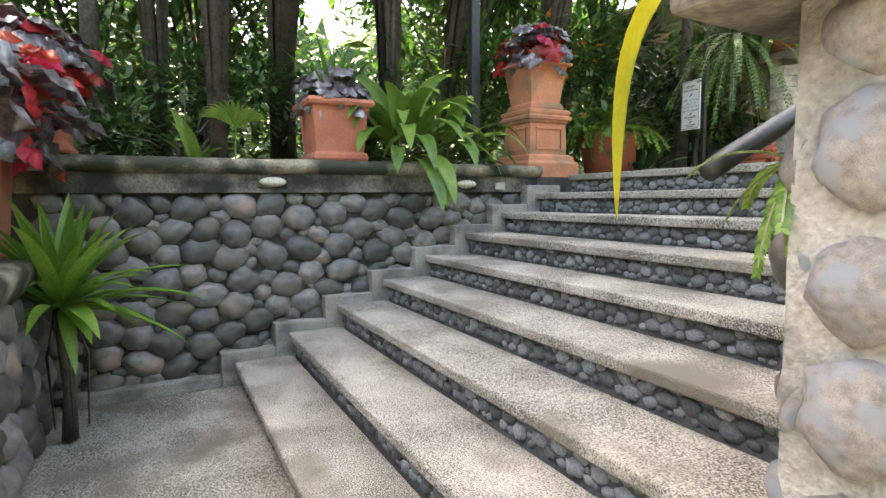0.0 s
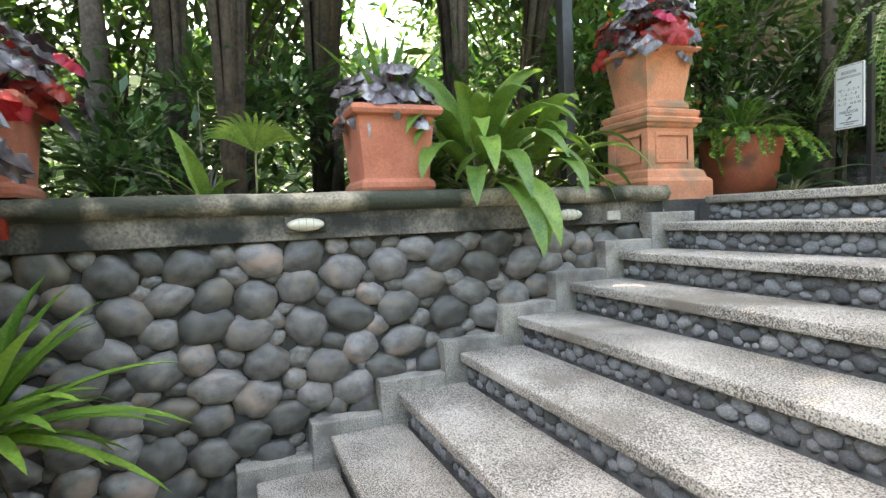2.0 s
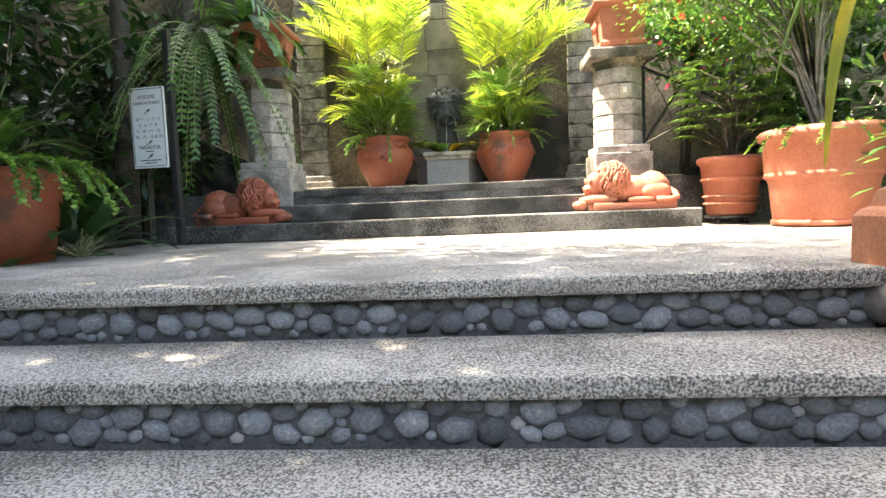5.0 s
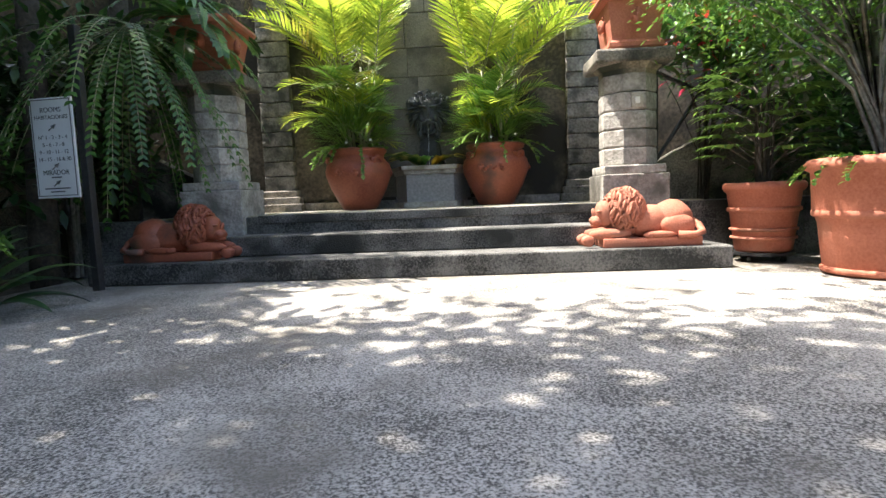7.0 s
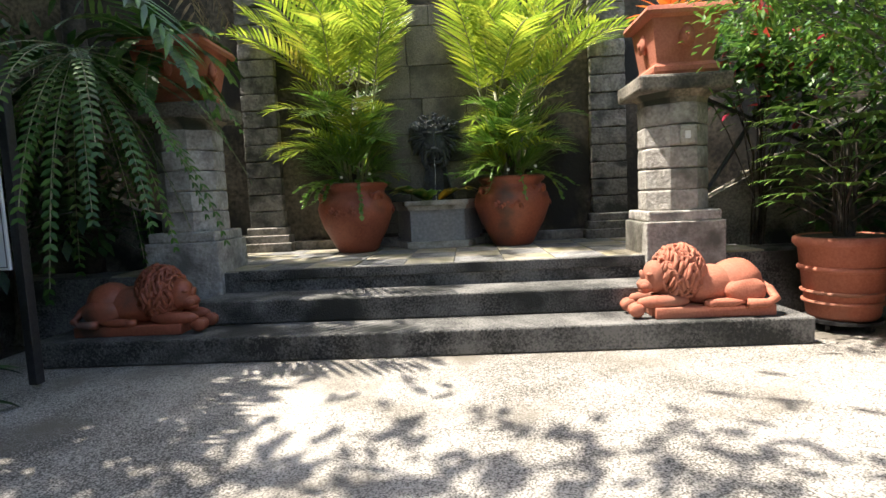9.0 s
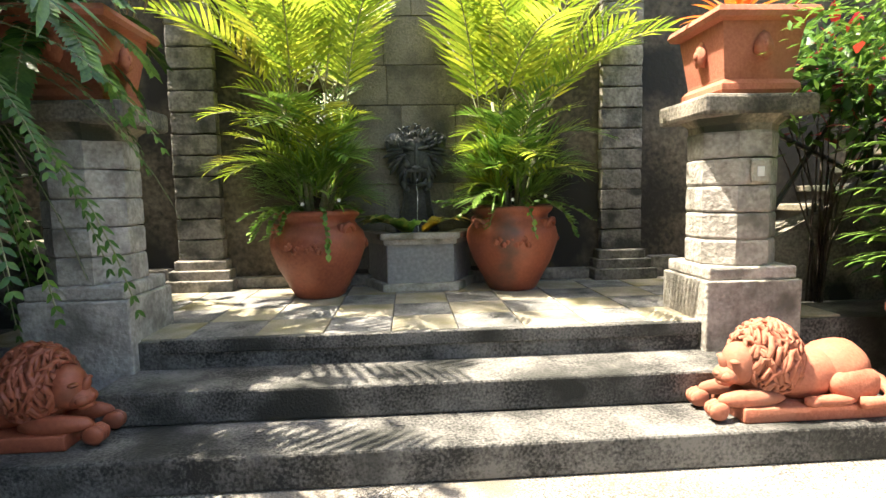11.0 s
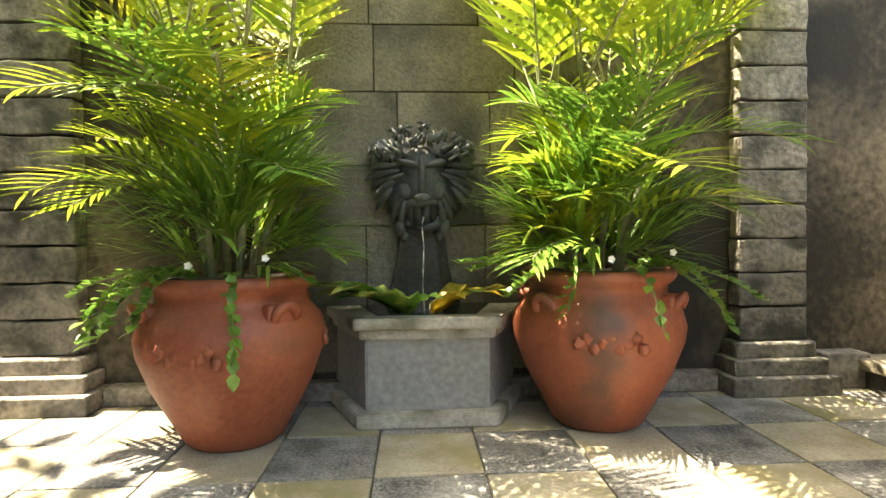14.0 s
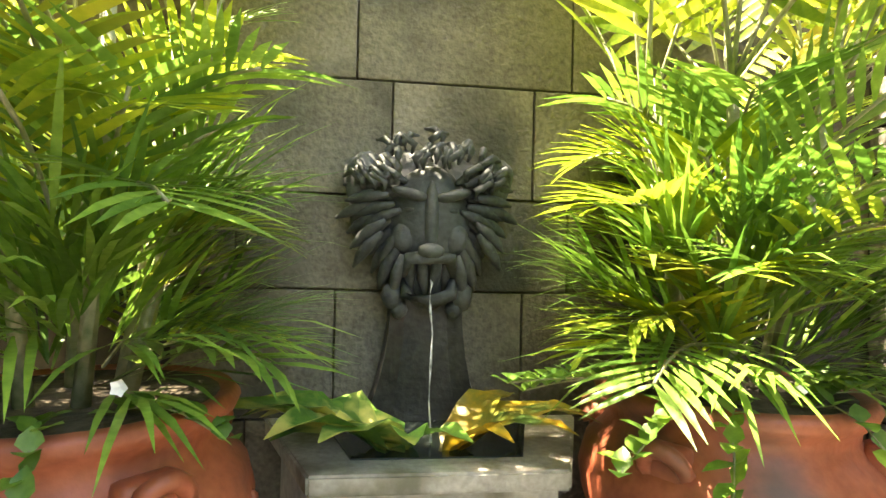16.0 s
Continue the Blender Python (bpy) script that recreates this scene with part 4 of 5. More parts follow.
# stone pillar by the stair foot
pil = thing("stone_pillar", (1.30, 5.265, 0), "pillar of pale rounded boulders with a slab cap", "pillar")
part("core", roughen(boxes((-0.19, 0.19, -0.19, 0.19, 0, 1.76)), 0.012, 8, 3), GREY_MORTAR, pil)
bould = stone_meshes("boulder", PALE_STONE, 6, 0.8, 0.3, 3)
for k in range(4):
    for z, rr in ((0.14, 0.13), (0.38, 0.12), (0.62, 0.125), (0.86, 0.12), (1.09, 0.115), (1.30, 0.105), (1.50, 0.11), (1.67, 0.085)):
        for s in ((-0.1, 0.1) if k % 2 else (-0.075, 0.12)):
            ob = new("boulder", bould[rng.randrange(6)])
            ob.parent = pil
            ob.matrix_basis = Matrix.Rotation(k * math.pi / 2, 4, "Z") @ pose(s, -0.175, z + rng.uniform(-0.02, 0.02), 0, rng.uniform(-25, 25), 0) @ Matrix.Diagonal((rr * 0.88, 0.075, rr * 0.86, 1))
part("cap", roughen(boxes((-0.34, 0.34, -0.34, 0.34, 1.745, 1.87, 0.015)), 0.008, 7, 3), BAND, pil, "dark stone slab cap")

# ---------------------------------------------------------------- plants


def areca(at, label, height, seed, fronds=18, low=75, clear=0):
    """A clump palm: canes, tall arching fronds and a skirt of short ones."""
    global rng
    keep, rng = rng, random.Random(seed)
    e = thing("areca_palm", at, label, "palm", "palms in the urn pots")
    stems, f, g = bmesh.new(), Foliage(), Foliage()
    for i in range(6):
        a = i * 1.05
        b0 = Vector((0.09 * math.cos(a), 0.09 * math.sin(a), 0))
        b1 = b0 + Vector((0.12 * math.cos(a), 0.10 * math.sin(a), height * rng.uniform(0.42, 0.6)))
        tube(stems, [b0, (b0 + b1) / 2 + Vector((0.01, 0, 0)), b1], [0.017, 0.015, 0.012], 7)
        for d in spread(4, 8, 40, a):
            w = (d + Vector((0.22 * math.cos(a), 0.2 * math.sin(a) - 0.1, 0))).normalized()
            if w.x * clear > 0.3:
                w = Vector((w.x * 0.4, w.y, w.z + 0.4)).normalized()
            rib = f.frond(b1, w, height * rng.uniform(0.62, 0.85), 0.30, 26, 1.05, 0.027, 0.18, 0.25)
            tube(stems, rib[::3], 0.005, 4)
    for d in spread(fronds * 2, 22, 76, seed):
        b0 = Vector((d.x * 0.1, d.y * 0.1, rng.uniform(0.05, height * 0.4)))
        short = 0.55 if d.x * clear > 0.25 else 1.0
        rib = (f if rng.random() < 0.5 else g).frond(b0, d, short * height * rng.uniform(0.30, 0.46), 0.24, 16, 1.1, 0.019, 0.15, 0.2)
        tube(stems, rib[::3], 0.004, 4)
    for d in spread(low, 35, 98, seed + 1):
        b0 = Vector((d.x * 0.13, d.y * 0.13, rng.uniform(0.04, 0.34)))
        for j in range(11):
            g.blade(b0 + d * rng.uniform(0, 0.2), d + Vector((rng.uniform(-0.5, 0.5), rng.uniform(-0.5, 0.5), rng.uniform(-0.2, 0.5))), (0, 0, 1), rng.uniform(0.18, 0.32), 0.014, 0.7, 0.1, 3)
    part("cane_clump", stems, CANE, e, "ringed green canes", True)
    f.put("fronds", PALM, e, "sunlit yellow-green fronds")
    g.put("lower_fronds", LEAF_LIGHT, e, "fine green lower fronds")
    rng = keep
    return e


areca((-1.73, 12.46, TERRACE + 0.575), "golden palm clump filling an urn pot", 1.5, 3, clear=1)
areca((-0.355, 12.53, TERRACE + 0.575), "yellow-green palm clump filling an urn pot", 1.35, 8, clear=-1)


def vine(at, label, runs, material=LEAF_LIGHT, size=0.03, name="trailing_vine", flowers=0, rim=0.0):
    e = thing(name, at, label, "vine")
    st, f = bmesh.new(), Foliage()
    for a, out, drop, n in runs:
        pts, p = [], Vector((rim * math.cos(a), rim * math.sin(a), 0))
        d = Vector((math.cos(a), math.sin(a), 0.35))
        for i in range(n):
            pts.append(p.copy())
            q = d.cross(Vector((0, 0, 1))) * rng.uniform(-1, 1) + Vector((0, 0, 0.6)) + d * 0.5
            f.blade(p, q, (0, 0, 1), size * rng.uniform(1.1, 1.9), size * 1.2, 0.5, 0.2, 3)
            f.blade(p, -q + Vector((0, 0, 1)), (0, 0, 1), size * rng.uniform(1.0, 1.7), size * 1.1, 0.5, 0.2, 3)
            p = p + d.normalized() * (out / n)
            d = d + Vector((rng.uniform(-0.15, 0.15), rng.uniform(-0.15, 0.15), -drop / n * 2))
        tube(st, pts, 0.002, 4)
    part("stem", st, CANE, e)
    f.put("leaves", material, e)
    for i in range(flowers):
        w = Foliage()
        for k in range(5):
            w.blade((0.20 * math.cos(i * 2.2 - 1.8), -0.2 + 0.03 * i, 0.05 + 0.02 * i), (math.cos(k * 1.26), -0.5, math.sin(k * 1.26)), (0, -1, 0), 0.016, 0.017, 0.1, 0.1, 2)
        w.put("flower", PETAL, e, "small white flower")


vine((-1.73, 12.38, TERRACE + 0.595), "small-leaved vine trailing over the pot rim", [(-2.9, 0.42, 0.7, 18), (-2.6, 0.40, 1.4, 16), (-2.3, 0.40, 1.0, 18), (-1.2, 0.42, 2.6, 12), (2.8, 0.4, 0.8, 12), (-2.1, 0.30, 1.1, 14), (-2.75, 0.36, 1.0, 16), (-0.4, 0.25, 0.6, 9)], size=0.032, flowers=2, rim=0.14)
vine((-0.355, 12.45, TERRACE + 0.595), "small-leaved vine spilling from the urn pot", [(-2.9, 0.45, 0.3, 20), (-2.6, 0.4, 0.6, 18), (-2.3, 0.3, 1.4, 9), (-0.35, 0.42, 1.1, 16), (-0.1, 0.46, 0.9, 18), (-1.35, 0.36, 2.6, 7), (0.2, 0.4, 1.0, 14), (-3.1, 0.4, 0.4, 16)], size=0.032, flowers=2, rim=0.14)
f, e = Foliage(), thing("variegated_plant", (MID - 0.04, 12.66, TERRACE + 0.40), "yellow-striped leafy plant in the trough", "plant")
for a, l, w in ((3.3, 0.50, 0.15), (3.0, 0.40, 0.19), (2.5, 0.30, 0.18), (-2.5, 0.33, 0.18), (-2.0, 0.33, 0.14), (-1.5, 0.26, 0.12), (-2.8, 0.52, 0.14), (-1.1, 0.28, 0.09), (2.9, 0.36, 0.17), (-2.2, 0.4, 0.16)):
    f.blade((-0.05, -0.02, 0.0), (math.cos(a), math.sin(a) * 0.7, 0.7), (0, 0, 1), l, w, 1.3, 0.3, 7, wave=0.25)
f.put("leaves", VARIEG, e)
g = Foliage()
for a, l, w in ((-0.2, 0.40, 0.11), (0.25, 0.36, 0.12), (-0.7, 0.34, 0.10), (-1.2, 0.26, 0.08), (0.9, 0.32, 0.12)):
    g.blade((0.07, -0.03, 0.0), (math.cos(a), math.sin(a) * 0.7, 0.8), (0, 0, 1), l, w, 1.5, 0.3, 7, wave=0.25)
g.put("yellow_leaves", mat("croton_leaf", (0.16, 0.16, 0.02), (0.42, 0.26, 0.02), 8, 0.4, 0.15, 60, (0.05, 0.10, 0.02), 7, 0.5, leaf=0.3), e, "orange and yellow mottled leaves")


def begonia(at, label, n, reach, seed, red=0.2, size=0.10):
    global rng
    keep, rng = rng, random.Random(seed)
    e = thing("begonia_plant", at, label, "plant", "begonias in pots")
    st, f, g = bmesh.new(), Foliage(), Foliage()
    for i, d in enumerate(spread(n, 5, 125, seed)):
        l = reach * rng.uniform(0.5, 1.0)
        p = Vector((d.x * 0.1, d.y * 0.1, 0)) + Vector((d.x * l, d.y * l, abs(d.z) * l + 0.05 - (0.15 if d.z < 0 else 0)))
        face = (d + Vector((rng.uniform(-0.5, 0.5), rng.uniform(-0.5, 0.5), 0.7))).normalized()
        (g if rng.random() < red else f).star(p, face, size * rng.uniform(0.7, 1.3), rng.choice((4, 5, 6)))
        tube(st, [(d.x * 0.05, d.y * 0.05, 0), tuple(p * 0.6 + Vector((0, 0, 0.06))), tuple(p)], 0.004, 4)
    part("stem", st, RED_LEAF, e, "thin red stems")
    f.put("leaves", BEGONIA, e, "glossy purple-black lobed leaves")
    if red:
        g.put("red_leaves", RED_LEAF, e, "crimson leaves")
    rng = keep
    return e


begonia((-1.36, 3.03, NZ + 0.82), "purple-black begonia with crimson new leaves", 75, 0.46, 1, 0.14, 0.165)
begonia((-2.33, 3.13, NZ + 0.66), "crimson and black begonia in a pot", 110, 0.62, 2, 0.4, 0.15)
begonia((-3.04, 3.40, 2.26), "crimson begonia in the corner pot", 70, 0.42, 3, 0.5, 0.12)
begonia((-3.12, 5.54, 2.28), "grey-green begonia in the wall pot", 40, 0.28, 4, 0.0, 0.11)
begonia((-3.29, 7.88, PLAZA + 1.23), "purple begonia in the pedestal pot", 80, 0.38, 5, 0.25, 0.10)


def strap_plant(at, label, n, length, width, material, name="strap_leaf_plant", tilt=(10, 75), droop=1.2, seed=1, stem=0.0, fold=0.25, category="plant", wave=0.0, pleats=False):
    """A rosette of strap or lance leaves."""
    global rng
    keep, rng = rng, random.Random(seed)
    e = thing(name, at, label, category)
    f = Foliage()
    for d in spread(n, tilt[0], tilt[1], seed):
        b0 = Vector((d.x * 0.03, d.y * 0.03, 0))
        if stem:
            b0 = d * stem
        if pleats:
            f.pleated(b0, d, (0, 0, 1) if abs(d.z) < 0.95 else (1, 0, 0), length * rng.uniform(0.7, 1.1), width * rng.uniform(0.75, 1.15), droop)
            continue
        f.blade(b0, d, (0, 0, 1) if abs(d.z) < 0.95 else (1, 0, 0), length * rng.uniform(0.65, 1.1), width * rng.uniform(0.8, 1.15), droop, fold, 8, wave=wave)
    if stem:
        bm = bmesh.new()
        for d in spread(n, tilt[0], tilt[1], seed):
            tube(bm, [(0, 0, 0), tuple(d * stem)], 0.006, 5)
        part("stalk", bm, CANE, e)
    f.put("leaves", material, e)
    rng = keep
    return e


brom = strap_plant((-2.15, 3.60, 0.82), "bright green bromeliad on a shaggy stem", 64, 0.72, 0.085, LEAF_LIGHT, "bromeliad", (8, 105), 0.9, 2, 0, 0.4)
part("stem", roughen(tube(bmesh.new(), [(0, 0, 0.05), (0.01, 0, -0.2), (-0.01, 0.01, -0.5), (0, 0, -0.8)], [0.03, 0.036, 0.03, 0.045], 16), 0.01, 20), DARK_BARK, brom, "shaggy dark stem of dry leaf stalks", True)
for a in (0.3, 2.0, 4.1):
    part("dry_leaf", tube(bmesh.new(), [(0.04 * math.cos(a), 0.04 * math.sin(a), 0), (0.12 * math.cos(a), 0.12 * math.sin(a), -0.3), (0.1 * math.cos(a), 0.1 * math.sin(a), -0.74)], [0.01, 0.008, 0.004], 6), DARK_BARK, brom, "hanging dry leaf", True)
strap_plant((-3.35, 6.3, 1.75), "big arching pleated palm-grass leaves over the wall", 54, 0.82, 0.16, LEAF_PALE, "palm_grass", (14, 86), 2.7, 3, 0.34, pleats=True)
strap_plant((-3.3, 6.75, 1.7), "arching pleated palm-grass leaves by the post", 22, 0.74, 0.15, LEAF_PALE, "palm_grass", (20, 86), 2.7, 4, 0.30, pleats=True)
strap_plant((-3.3, 4.45, 1.72), "light green strap leaves on the wall top", 9, 0.5, 0.09, LEAF_PALE, "strap_leaf_plant", (10, 70), 1.0, 5)
strap_plant((-3.1, 5.54, 2.26), "spiky green leaves rising from the wall pot", 14, 0.6, 0.05, LEAF, "spiky_plant", (5, 50), 0.5, 6)
strap_plant((0.67, 11.52, 3.69), "orange-red bromeliads in the column urn", 40, 0.26, 0.045, ORANGE_LEAF, "orange_bromeliad", (10, 95), 0.6, 7)
strap_plant((-3.3, 9.6, PLAZA), "dark broad leaves at the plaza edge", 20, 0.5, 0.12, LEAF_DARK, "dark_leaf_plant", (20, 85), 1.2, 8, 0.2)
strap_plant((-3.55, 9.9, PLAZA), "dark broad leaves below the sign", 20, 0.55, 0.13, LEAF_DARK, "dark_leaf_plant", (20, 90), 1.3, 9, 0.2)

# fan-palm fronds on the wall top
f, e = Foliage(), thing("small_fan_palm", (-3.15, 4.72, 1.76), "small pale fan palm frond on the wall", "palm")
for i in range(19):
    a = -0.9 + i * 0.1
    f.blade((0.12, 0, 0.25), (math.cos(-1.2 + a) * 0.3 + 0.25, math.sin(a) * 0.9, 0.35 + math.cos(a) * 0.2), (1, 0, 0), 0.34, 0.03, 1.9, 0.1, 4)
f.put("leaves", LEAF_PALE, e)
bm = bmesh.new()
tube(bm, [(0, 0, 0), (0.06, 0, 0.16), (0.12, 0, 0.25)], 0.006, 5)
part("stalk", bm, CANE, e)

# yellow strap leaves
for at, rows in (((1.06, 5.06, 1.872), (((-0.75, -0.32, 0.20), 0.66, 0.085, 8.0, YELLOW),)), ((0.95, 7.66, 2.86), (((-0.75, 0.12, 0.02), 1.25, 0.12, 4.6, YELLOW), ((-0.80, 0.30, 0.05), 1.10, 0.12, 2.9, LEAF_PALE), ((-0.6, 0.22, 0.02), 1.25, 0.11, 5.0, YELLOW), ((-0.2, 0.3, 0.9), 0.9, 0.11, 1.6, LEAF_PALE), ((0.5, 0.1, 0.8), 0.9, 0.11, 2.0, LEAF_PALE)))):
    e = thing("yellowing_strap_plant", at, "yellowing pleated strap leaves arching over a cap", "plant")
    for d, l, w, droop, m in rows:
        f = Foliage()
        f.pleated((0, 0, 0), d, (0, 0, 1), l, w, droop, 16, 4)
        f.put("leaf", m, e)


def fern(at, label, n, length, seed, tilt=(50, 120), material=LEAF, leaflet=0.06, name="hanging_fern"):
    global rng
    keep, rng = rng, random.Random(seed)
    e = thing(name, at, label, "fern")
    f, st = Foliage(), bmesh.new()
    for d in spread(n, tilt[0], tilt[1], seed):
        rib = f.frond((0, 0, 0), d, length * rng.uniform(0.7, 1.1), leaflet, 26, 1.6, leaflet * 0.34, 0.06, 0.05)
        tube(st, rib[::3], 0.003, 4)
    part("rib", st, CANE, e)
    f.put("fronds", material, e)
    rng = keep
    return e


fern((1.03, 5.22, 1.50), "green sword fern spilling beside the handrail", 9, 0.26, 4, (70, 150), LEAF_LIGHT, 0.026)
fern((-2.82, 11.42, 3.68), "large fern fronds hanging from the column urn", 26, 0.66, 5, (50, 125), LEAF, 0.11)
fern((-3.08, 10.98, 3.55), "long trailing fern curtain above the lion", 46, 1.45, 6, (85, 155), LEAF, 0.07)
fern((-3.55, 9.25, PLAZA + 0.56), "spiky fern in the overgrown tub", 26, 0.6, 7, (10, 75), LEAF, 0.08, "tub_fern")
vine((-3.55, 9.25, PLAZA + 0.59), "carpet of tiny vines over the tub rim", [(a * 0.143, 0.4 + 0.25 * ((a * 7) % 5) / 5, 1.3, 34) for a in range(44)], LEAF_LIGHT, 0.03, rim=0.3)
vine((1.77, 10.25, PLAZA + 0.67), "creeping vine over the big tub rim", [(a * 0.42, 0.3, 1.2, 16) for a in range(15)], LEAF_LIGHT, 0.024, rim=0.24)

# lady palm in the caddy pot
e = thing("lady_palm", (1.47, 11.0, PLAZA + 0.55), "dark fingered lady palm in a terracotta pot", "palm")
f, st = Foliage(), bmesh.new()
for i in range(38):
    a, h = i * 2.4, 0.06 + 0.017 * i
    c = Vector((0.06 * math.cos(a), 0.06 * math.sin(a), h))
    o = c + Vector((0.2 * math.cos(a), 0.2 * math.sin(a), 0.12))
    tube(st, [(0.05 * math.cos(a), 0.05 * math.sin(a), 0), tuple(c), tuple(o)], 0.005, 5)
    for k in range(8):
        b = a - 1.2 + k * 0.34
        f.blade(o, (math.cos(b), math.sin(b), 0.25), (0, 0, 1), 0.27, 0.03, 1.2, 0.15, 4)
part("cane_clump", st, DARK_BARK, e)
f.put("leaves", LEAF_PALE, e)


def shrub(at, label, size, n, leaf, material, seed, name="shrub", trunk=None, trunk_material=BARK, twigs=16, category="shrub", clumps=0, flower=None):
    """Forking limbs with clumps of small leaves; an uneven crown with gaps. size: half-widths of the crown; its middle is at trunk."""
    global rng
    keep, rng = rng, random.Random(seed)
    e = thing(name, at, label, category)
    st, f, g = bmesh.new(), Foliage(), Foliage()
    mid = Vector(trunk if trunk else (0, 0, size[2]))
    tips = []
    for i in range(twigs):
        d = Vector((rng.gauss(0, 1), rng.gauss(0, 1), rng.gauss(0, 0.8))).normalized()
        t = mid + Vector((d.x * size[0], d.y * size[1], d.z * size[2])) * rng.uniform(0.45, 0.98)
        k = mid * rng.uniform(0.35, 0.75) + Vector((d.x * 0.1, d.y * 0.1, 0)) * size[0]
        r = 0.009 * max(size)
        tube(st, [(rng.uniform(-1, 1) * 0.04, rng.uniform(-1, 1) * 0.04, 0), tuple(k), tuple((k + t) / 2 + Vector((0, 0, 0.05))), tuple(t)], [r * 1.8, r * 1.4, r * 0.8, r * 0.3], 6)
        tips.append(t)
    per = max(1, n // len(tips))
    for t in tips:
        spreadr = 0.36 * max(size) * rng.uniform(0.7, 1.2)
        for j in range(per):
            o = Vector((rng.gauss(0, 1), rng.gauss(0, 1), rng.gauss(0, 0.75))) * spreadr * 0.55
            d = (o.normalized() + Vector((rng.uniform(-0.7, 0.7), rng.uniform(-0.7, 0.7), rng.uniform(-0.3, 0.6)))).normalized()
            (g if flower and rng.random() < 0.1 else f).blade(t + o, d, (rng.uniform(-0.4, 0.4), rng.uniform(-0.4, 0.4), 1), leaf * rng.uniform(0.6, 1.2), leaf * 0.42, 0.6, 0.2, 2)
    part("trunk", st, trunk_material, e, "", True)
    f.put("leaves", material, e)
    if flower:
        g.put("coloured_leaves", flower, e, "reddish young leaves")
    rng = keep
    return e


shrub((1.80, 10.3, PLAZA + 0.65), "small-leaved tree with pale forked trunks in the tub", (1.0, 0.7, 0.55), 15000, 0.06, LEAF_LIGHT, 1, "potted_tree", (-0.05, 0.3, 1.2), BARK, 34, "tree")
shrub((1.35, 11.75, PLAZA), "glossy dark shrub with red young leaves by the stairs", (0.55, 0.3, 0.4), 900, 0.14, LEAF, 2, "red_tipped_shrub", (0.05, 0, 1.75), DARK_BARK, 16, "shrub", 0, RED_LEAF)
shrub((2.6, 11.4, PLAZA), "dense dark shrubs behind the pots", (0.9, 0.7, 1.1), 1800, 0.14, LEAF_DARK, 3, "dark_shrub", (0, 0, 1.3))
shrub((2.9, 9.6, PLAZA), "dense green shrubs beside the plaza", (0.9, 1.0, 1.2), 1800, 0.13, LEAF, 4, "green_shrub", (0, 0, 1.2))
shrub((-4.3, 9.0, PLAZA), "shrub with glossy and yellow leaves behind the tub", (0.8, 0.9, 0.9), 2000, 0.13, LEAF, 5, "croton_shrub", (0, 0, 1.3), DARK_BARK, 18, "shrub", 0, ORANGE_LEAF)
shrub((-4.6, 10.4, PLAZA), "dark glossy shrub behind the sign", (0.9, 0.8, 1.1), 2000, 0.16, LEAF_DARK, 6, "dark_shrub", (0, 0, 1.4))
shrub((-3.9, 11.3, PLAZA), "tall dark shrub beside the shaded column", (0.7, 0.5, 1.1), 1600, 0.15, LEAF_DARK, 7, "dark_shrub", (0, 0, 1.6))
shrub((-4.6, 7.8, 1.5), "broad-leaved green shrub behind the pedestal", (0.8, 0.8, 0.9), 1500, 0.15, LEAF, 8, "green_shrub", (0, 0, 1.3))
shrub((-4.3, 6.2, 1.4), "leafy undergrowth behind the wall", (0.7, 0.9, 0.7), 1500, 0.14, LEAF_DARK, 9, "undergrowth", (0, 0, 0.9))
shrub((-4.2, 4.4, 1.4), "leafy undergrowth behind the wall pot", (0.7, 0.9, 0.7), 1500, 0.14, LEAF_DARK, 10, "undergrowth", (0, 0, 0.8))
shrub((-4.1, 2.4, 1.4), "leafy undergrowth in the garden corner", (0.7, 0.9, 0.8), 1400, 0.14, LEAF_DARK, 11, "undergrowth", (0, 0, 0.8))
fern((-3.5, 3.9, 1.72), "fine ferns on the bed edge", 20, 0.45, 12, (30, 85), LEAF_DARK, 0.07, "bed_fern")
fern((-3.45, 5.9, 1.72), "fine dark ferns behind the pot", 18, 0.5, 13, (25, 85), LEAF_DARK, 0.08, "bed_fern")


def tree(at, label, h, crown, n, leaf, material, seed, bark=DARK_BARK, twigs=22):
    return shrub(at, label, crown, n, leaf, material, seed, "garden_tree", (0, 0, h), bark, twigs, "tree")


for i, (x, y, h, c, n) in enumerate(((-6.0, 2.2, 3.4, (1.7, 1.7, 1.5), 2600), (-6.4, 4.8, 3.8, (1.8, 1.8, 1.7), 2800), (-6.2, 8.6, 4.2, (1.8, 1.7, 1.8), 2800), (-6.4, 9.8, 4.4, (1.9, 1.8, 1.9), 3000), (-8.8, 3.2, 4.0, (2.2, 2.2, 2.6), 2600), (-9.2, 4.9, 4.2, (2.2, 2.2, 2.8), 2600), (-9.0, 9.8, 4.4, (2.2, 2.2, 2.8), 2600), (-6.0, -0.6, 3.2, (1.8, 1.8, 1.8), 2200), (-5.2, 15.6, 5.6, (2.0, 1.6, 1.6), 2200), (0.5, 15.8, 6.6, (2.2, 1.5, 1.4), 2000), (5.2, 10.6, 3.2, (1.8, 1.8, 1.9), 2400), (5.6, 14.8, 5.0, (2.2, 1.8, 1.8), 2200), (5.0, 6.8, 3.4, (1.8, 1.8, 1.8), 2200), (-4.4, -3.6, 4.6, (2.4, 2.0, 1.8), 2200))):
    tree((x, y, 1.4 if x < 0 and y < 13 else 0.0), "tall dark garden tree with a gappy crown", h, c, n, 0.22, LEAF_DARK if i % 3 else LEAF, 40 + i, twigs=11)
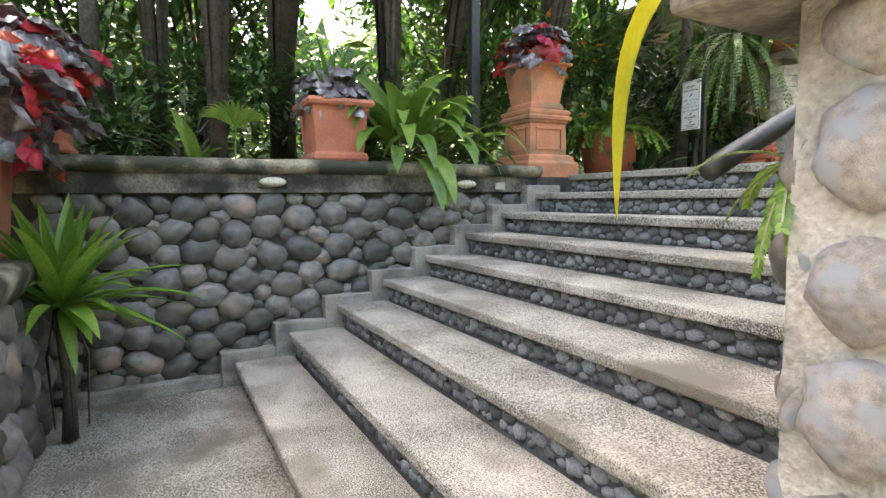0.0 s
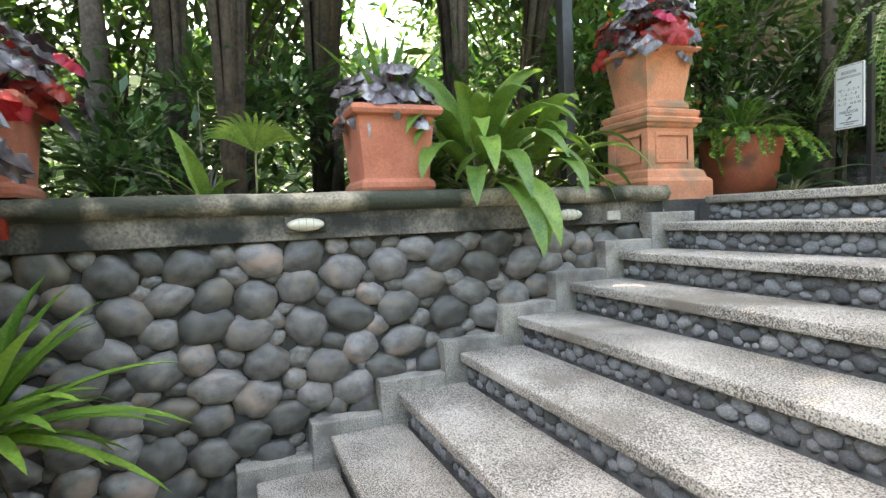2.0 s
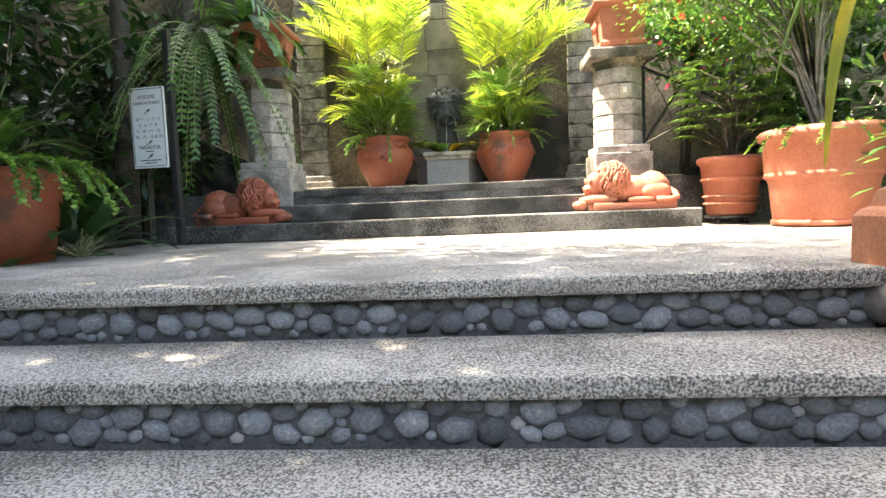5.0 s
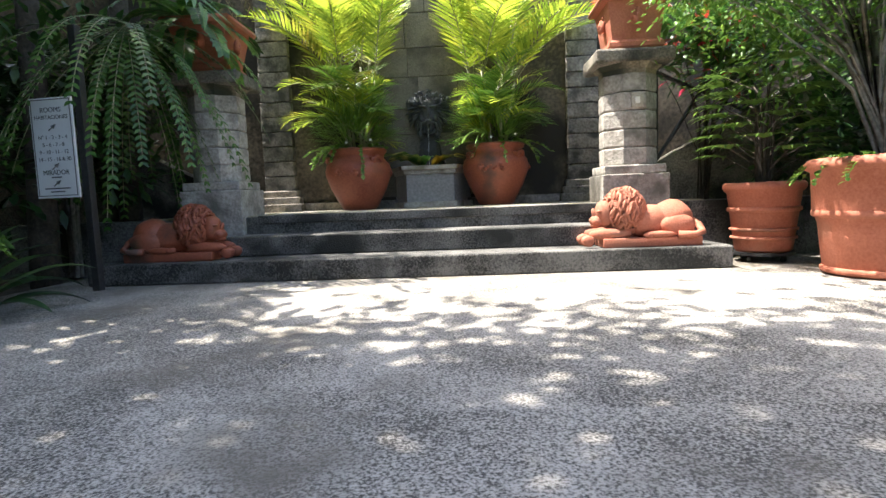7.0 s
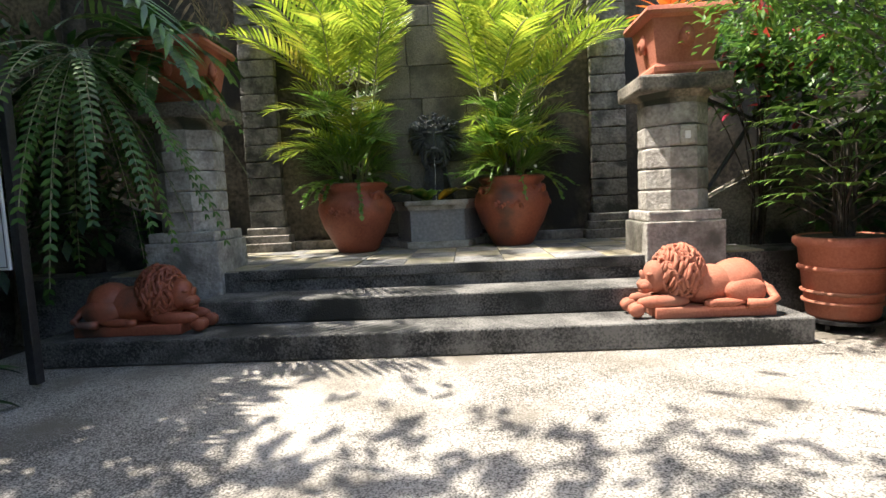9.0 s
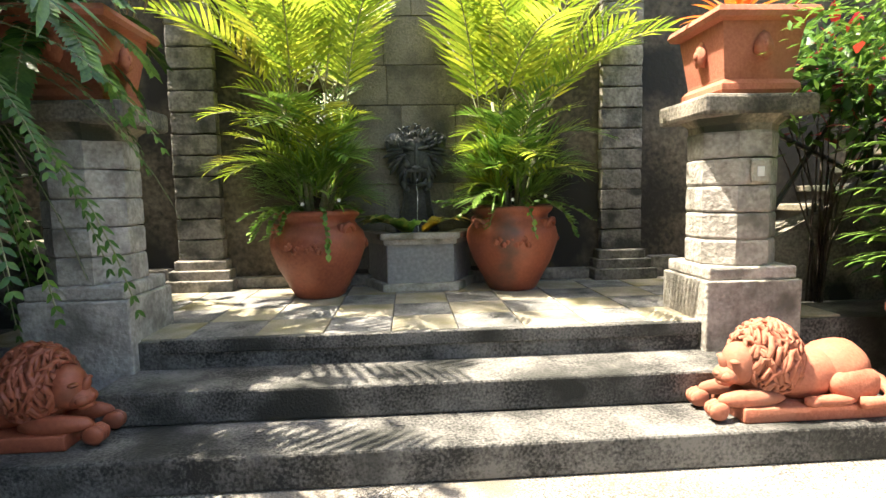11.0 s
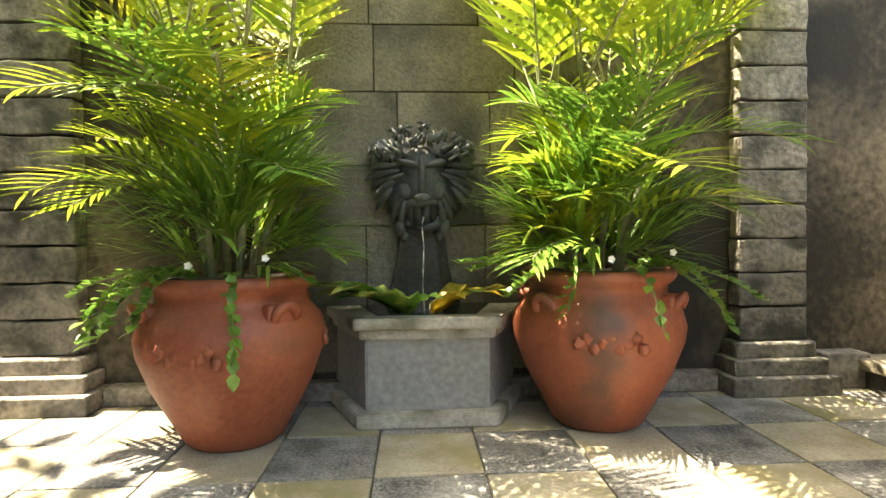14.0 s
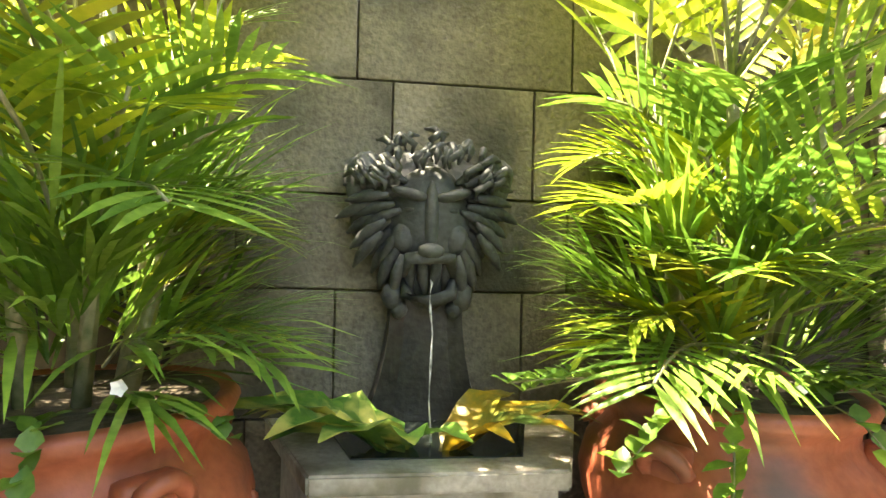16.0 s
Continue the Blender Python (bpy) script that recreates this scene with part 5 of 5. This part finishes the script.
# Unseen crowns added above the view to shade stairs, plaza edge and left column.
for i, (x, y, h, c, n) in enumerate(((-4.9, 4.2, 6.4, (2.3, 2.0, 1.0), 5200), (-3.9, 6.4, 6.9, (1.9, 1.7, 0.9), 4800), (-5.0, 8.2, 6.5, (2.1, 1.5, 1.0), 1500), (-5.5, 10.9, 5.6, (1.6, 1.4, 1.0), 4000), (-3.2, 4.6, 6.8, (1.7, 1.5, 0.8), 3600))):
    tree((x, y, 1.4), "added tall tree whose unseen crown casts shade", h, c, n, 0.24, LEAF, 140 + i)
# Leaning trees added so that their out-of-view crowns block the sun.
shrub((-4.7, 8.7, 1.4), "added leaning tree, unseen crown shading the plaza edge", (2.4, 0.75, 0.7), 3600, 0.17, LEAF, 161, "garden_tree", (2.1, 0.0, 6.6), DARK_BARK, 26, "tree")
shrub((-4.9, 7.4, 1.4), "added leaning tree, unseen crown shading the stairs", (2.2, 1.1, 0.7), 2400, 0.17, LEAF, 162, "garden_tree", (2.3, 0.0, 6.9), DARK_BARK, 26, "tree")
shrub((-5.0, 5.4, 1.4), "added leaning tree, unseen crown shading the stair foot", (2.2, 1.3, 0.7), 9500, 0.175, LEAF, 163, "garden_tree", (2.6, 0.0, 7.0), DARK_BARK, 26, "tree")
# slender palms in the wood
DRY = mat("dry_palm_leaf", (0.10, 0.065, 0.03), (0.30, 0.21, 0.10), 6, 0.7, 0.2, 60, vary=0.35, leaf=0.25)
for i, (x, y, h) in enumerate(((-5.0, 3.6, 3.6), (-5.3, 5.6, 4.2), (-5.0, 6.9, 4.6), (-4.9, 9.6, 3.2), (-7.2, 6.0, 5.0), (-3.85, 10.9, 2.75), (-3.7, 11.75, 3.3))):
    e = thing("feather_palm", (x, y, 1.4), "slender feather palm in the dark garden", "palm", "garden palms")
    bm, f = bmesh.new(), Foliage()
    tube(bm, [(0, 0, 0), (0.05, 0.03, h / 2), (0.1, 0, h)], [0.11, 0.09, 0.07], 9)
    part("trunk", bm, DARK_BARK, e, "", True)
    rng = random.Random(70 + i)
    for d in spread(3 if i == 6 else 13, 20, 95, i):
        f.frond((0.1, 0, h), d, 1.7, 0.42, 24, 1.5, 0.04, 0.15, 0.1)
    f.put("fronds", LEAF, e)
    if i == 6:
        g = Foliage()
        for d in ((1, 0.05, 0.1), (1, -0.25, 0.0), (0.9, 0.2, -0.1)):
            g.frond((0.1, 0, h - 0.05), d, 1.55, 0.3, 22, 2.4, 0.02, 0.3, -0.2)
        g.put("dry_fronds", DRY, e, "withered brown hanging fronds")
# distance: a deep screen of leaves, and the wood edge behind it, dimmed by its colour
# dark_screen takes the darker leaf to carry the shade deep in the wood.
for name, label, x0, x1, y0, y1, n, z1, m in (("leafy_screen", "deep green wood behind the garden walls", -13, -7.2, -5, 17, 16000, 8.5, LEAF), ("dark_screen", "depths of the wood in shade-darkened leaf colour", -16, -9, -7, 19, 12000, 9, LEAF_DARK), ("leafy_screen", "leafy slope beyond the fountain wall", -6, 9, 15, 20, 5000, 9, LEAF), ("leafy_screen", "leafy garden edge beyond the plaza", 5.5, 10, 1, 15, 5000, 7.5, LEAF), ("leafy_screen", "leafy garden edge below the landing", -7, 10, -9, -4.5, 5000, 7.5, LEAF_DARK)):
    f, rng = Foliage(), random.Random(n + int(x0))
    for i in range(n // 30):
        c = Vector((rng.uniform(x0, x1), rng.uniform(y0, y1), rng.uniform(0.6, z1)))
        s = rng.uniform(0.35, 0.8)
        if x1 < 0 and abs(c.y - (4.7 - 0.3 * c.x)) < 1.1 and c.z > 1.2 - 0.3 * c.x:
            continue  # the sky shows through here
        for j in range(30):
            o = Vector((rng.gauss(0, s), rng.gauss(0, s), rng.gauss(0, s)))
            f.blade(c + o, (rng.uniform(-1, 1), rng.uniform(-1, 1), rng.uniform(-0.6, 0.4)), (rng.uniform(-0.5, 0.5), rng.uniform(-0.5, 0.5), 1), rng.uniform(0.25, 0.5), rng.uniform(0.1, 0.2), 0.7, 0.2, 2)
    tagged(f.put(name, m), label, "woods", "", "stuff")
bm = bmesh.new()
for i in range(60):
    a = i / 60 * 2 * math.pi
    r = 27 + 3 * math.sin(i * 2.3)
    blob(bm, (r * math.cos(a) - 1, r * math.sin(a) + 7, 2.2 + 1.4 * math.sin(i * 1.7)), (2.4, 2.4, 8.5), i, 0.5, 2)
tagged(part("far_woods", bm, DARK_FAR), "wood edge beyond the garden, gloom in its colour", "woods", "", "stuff")
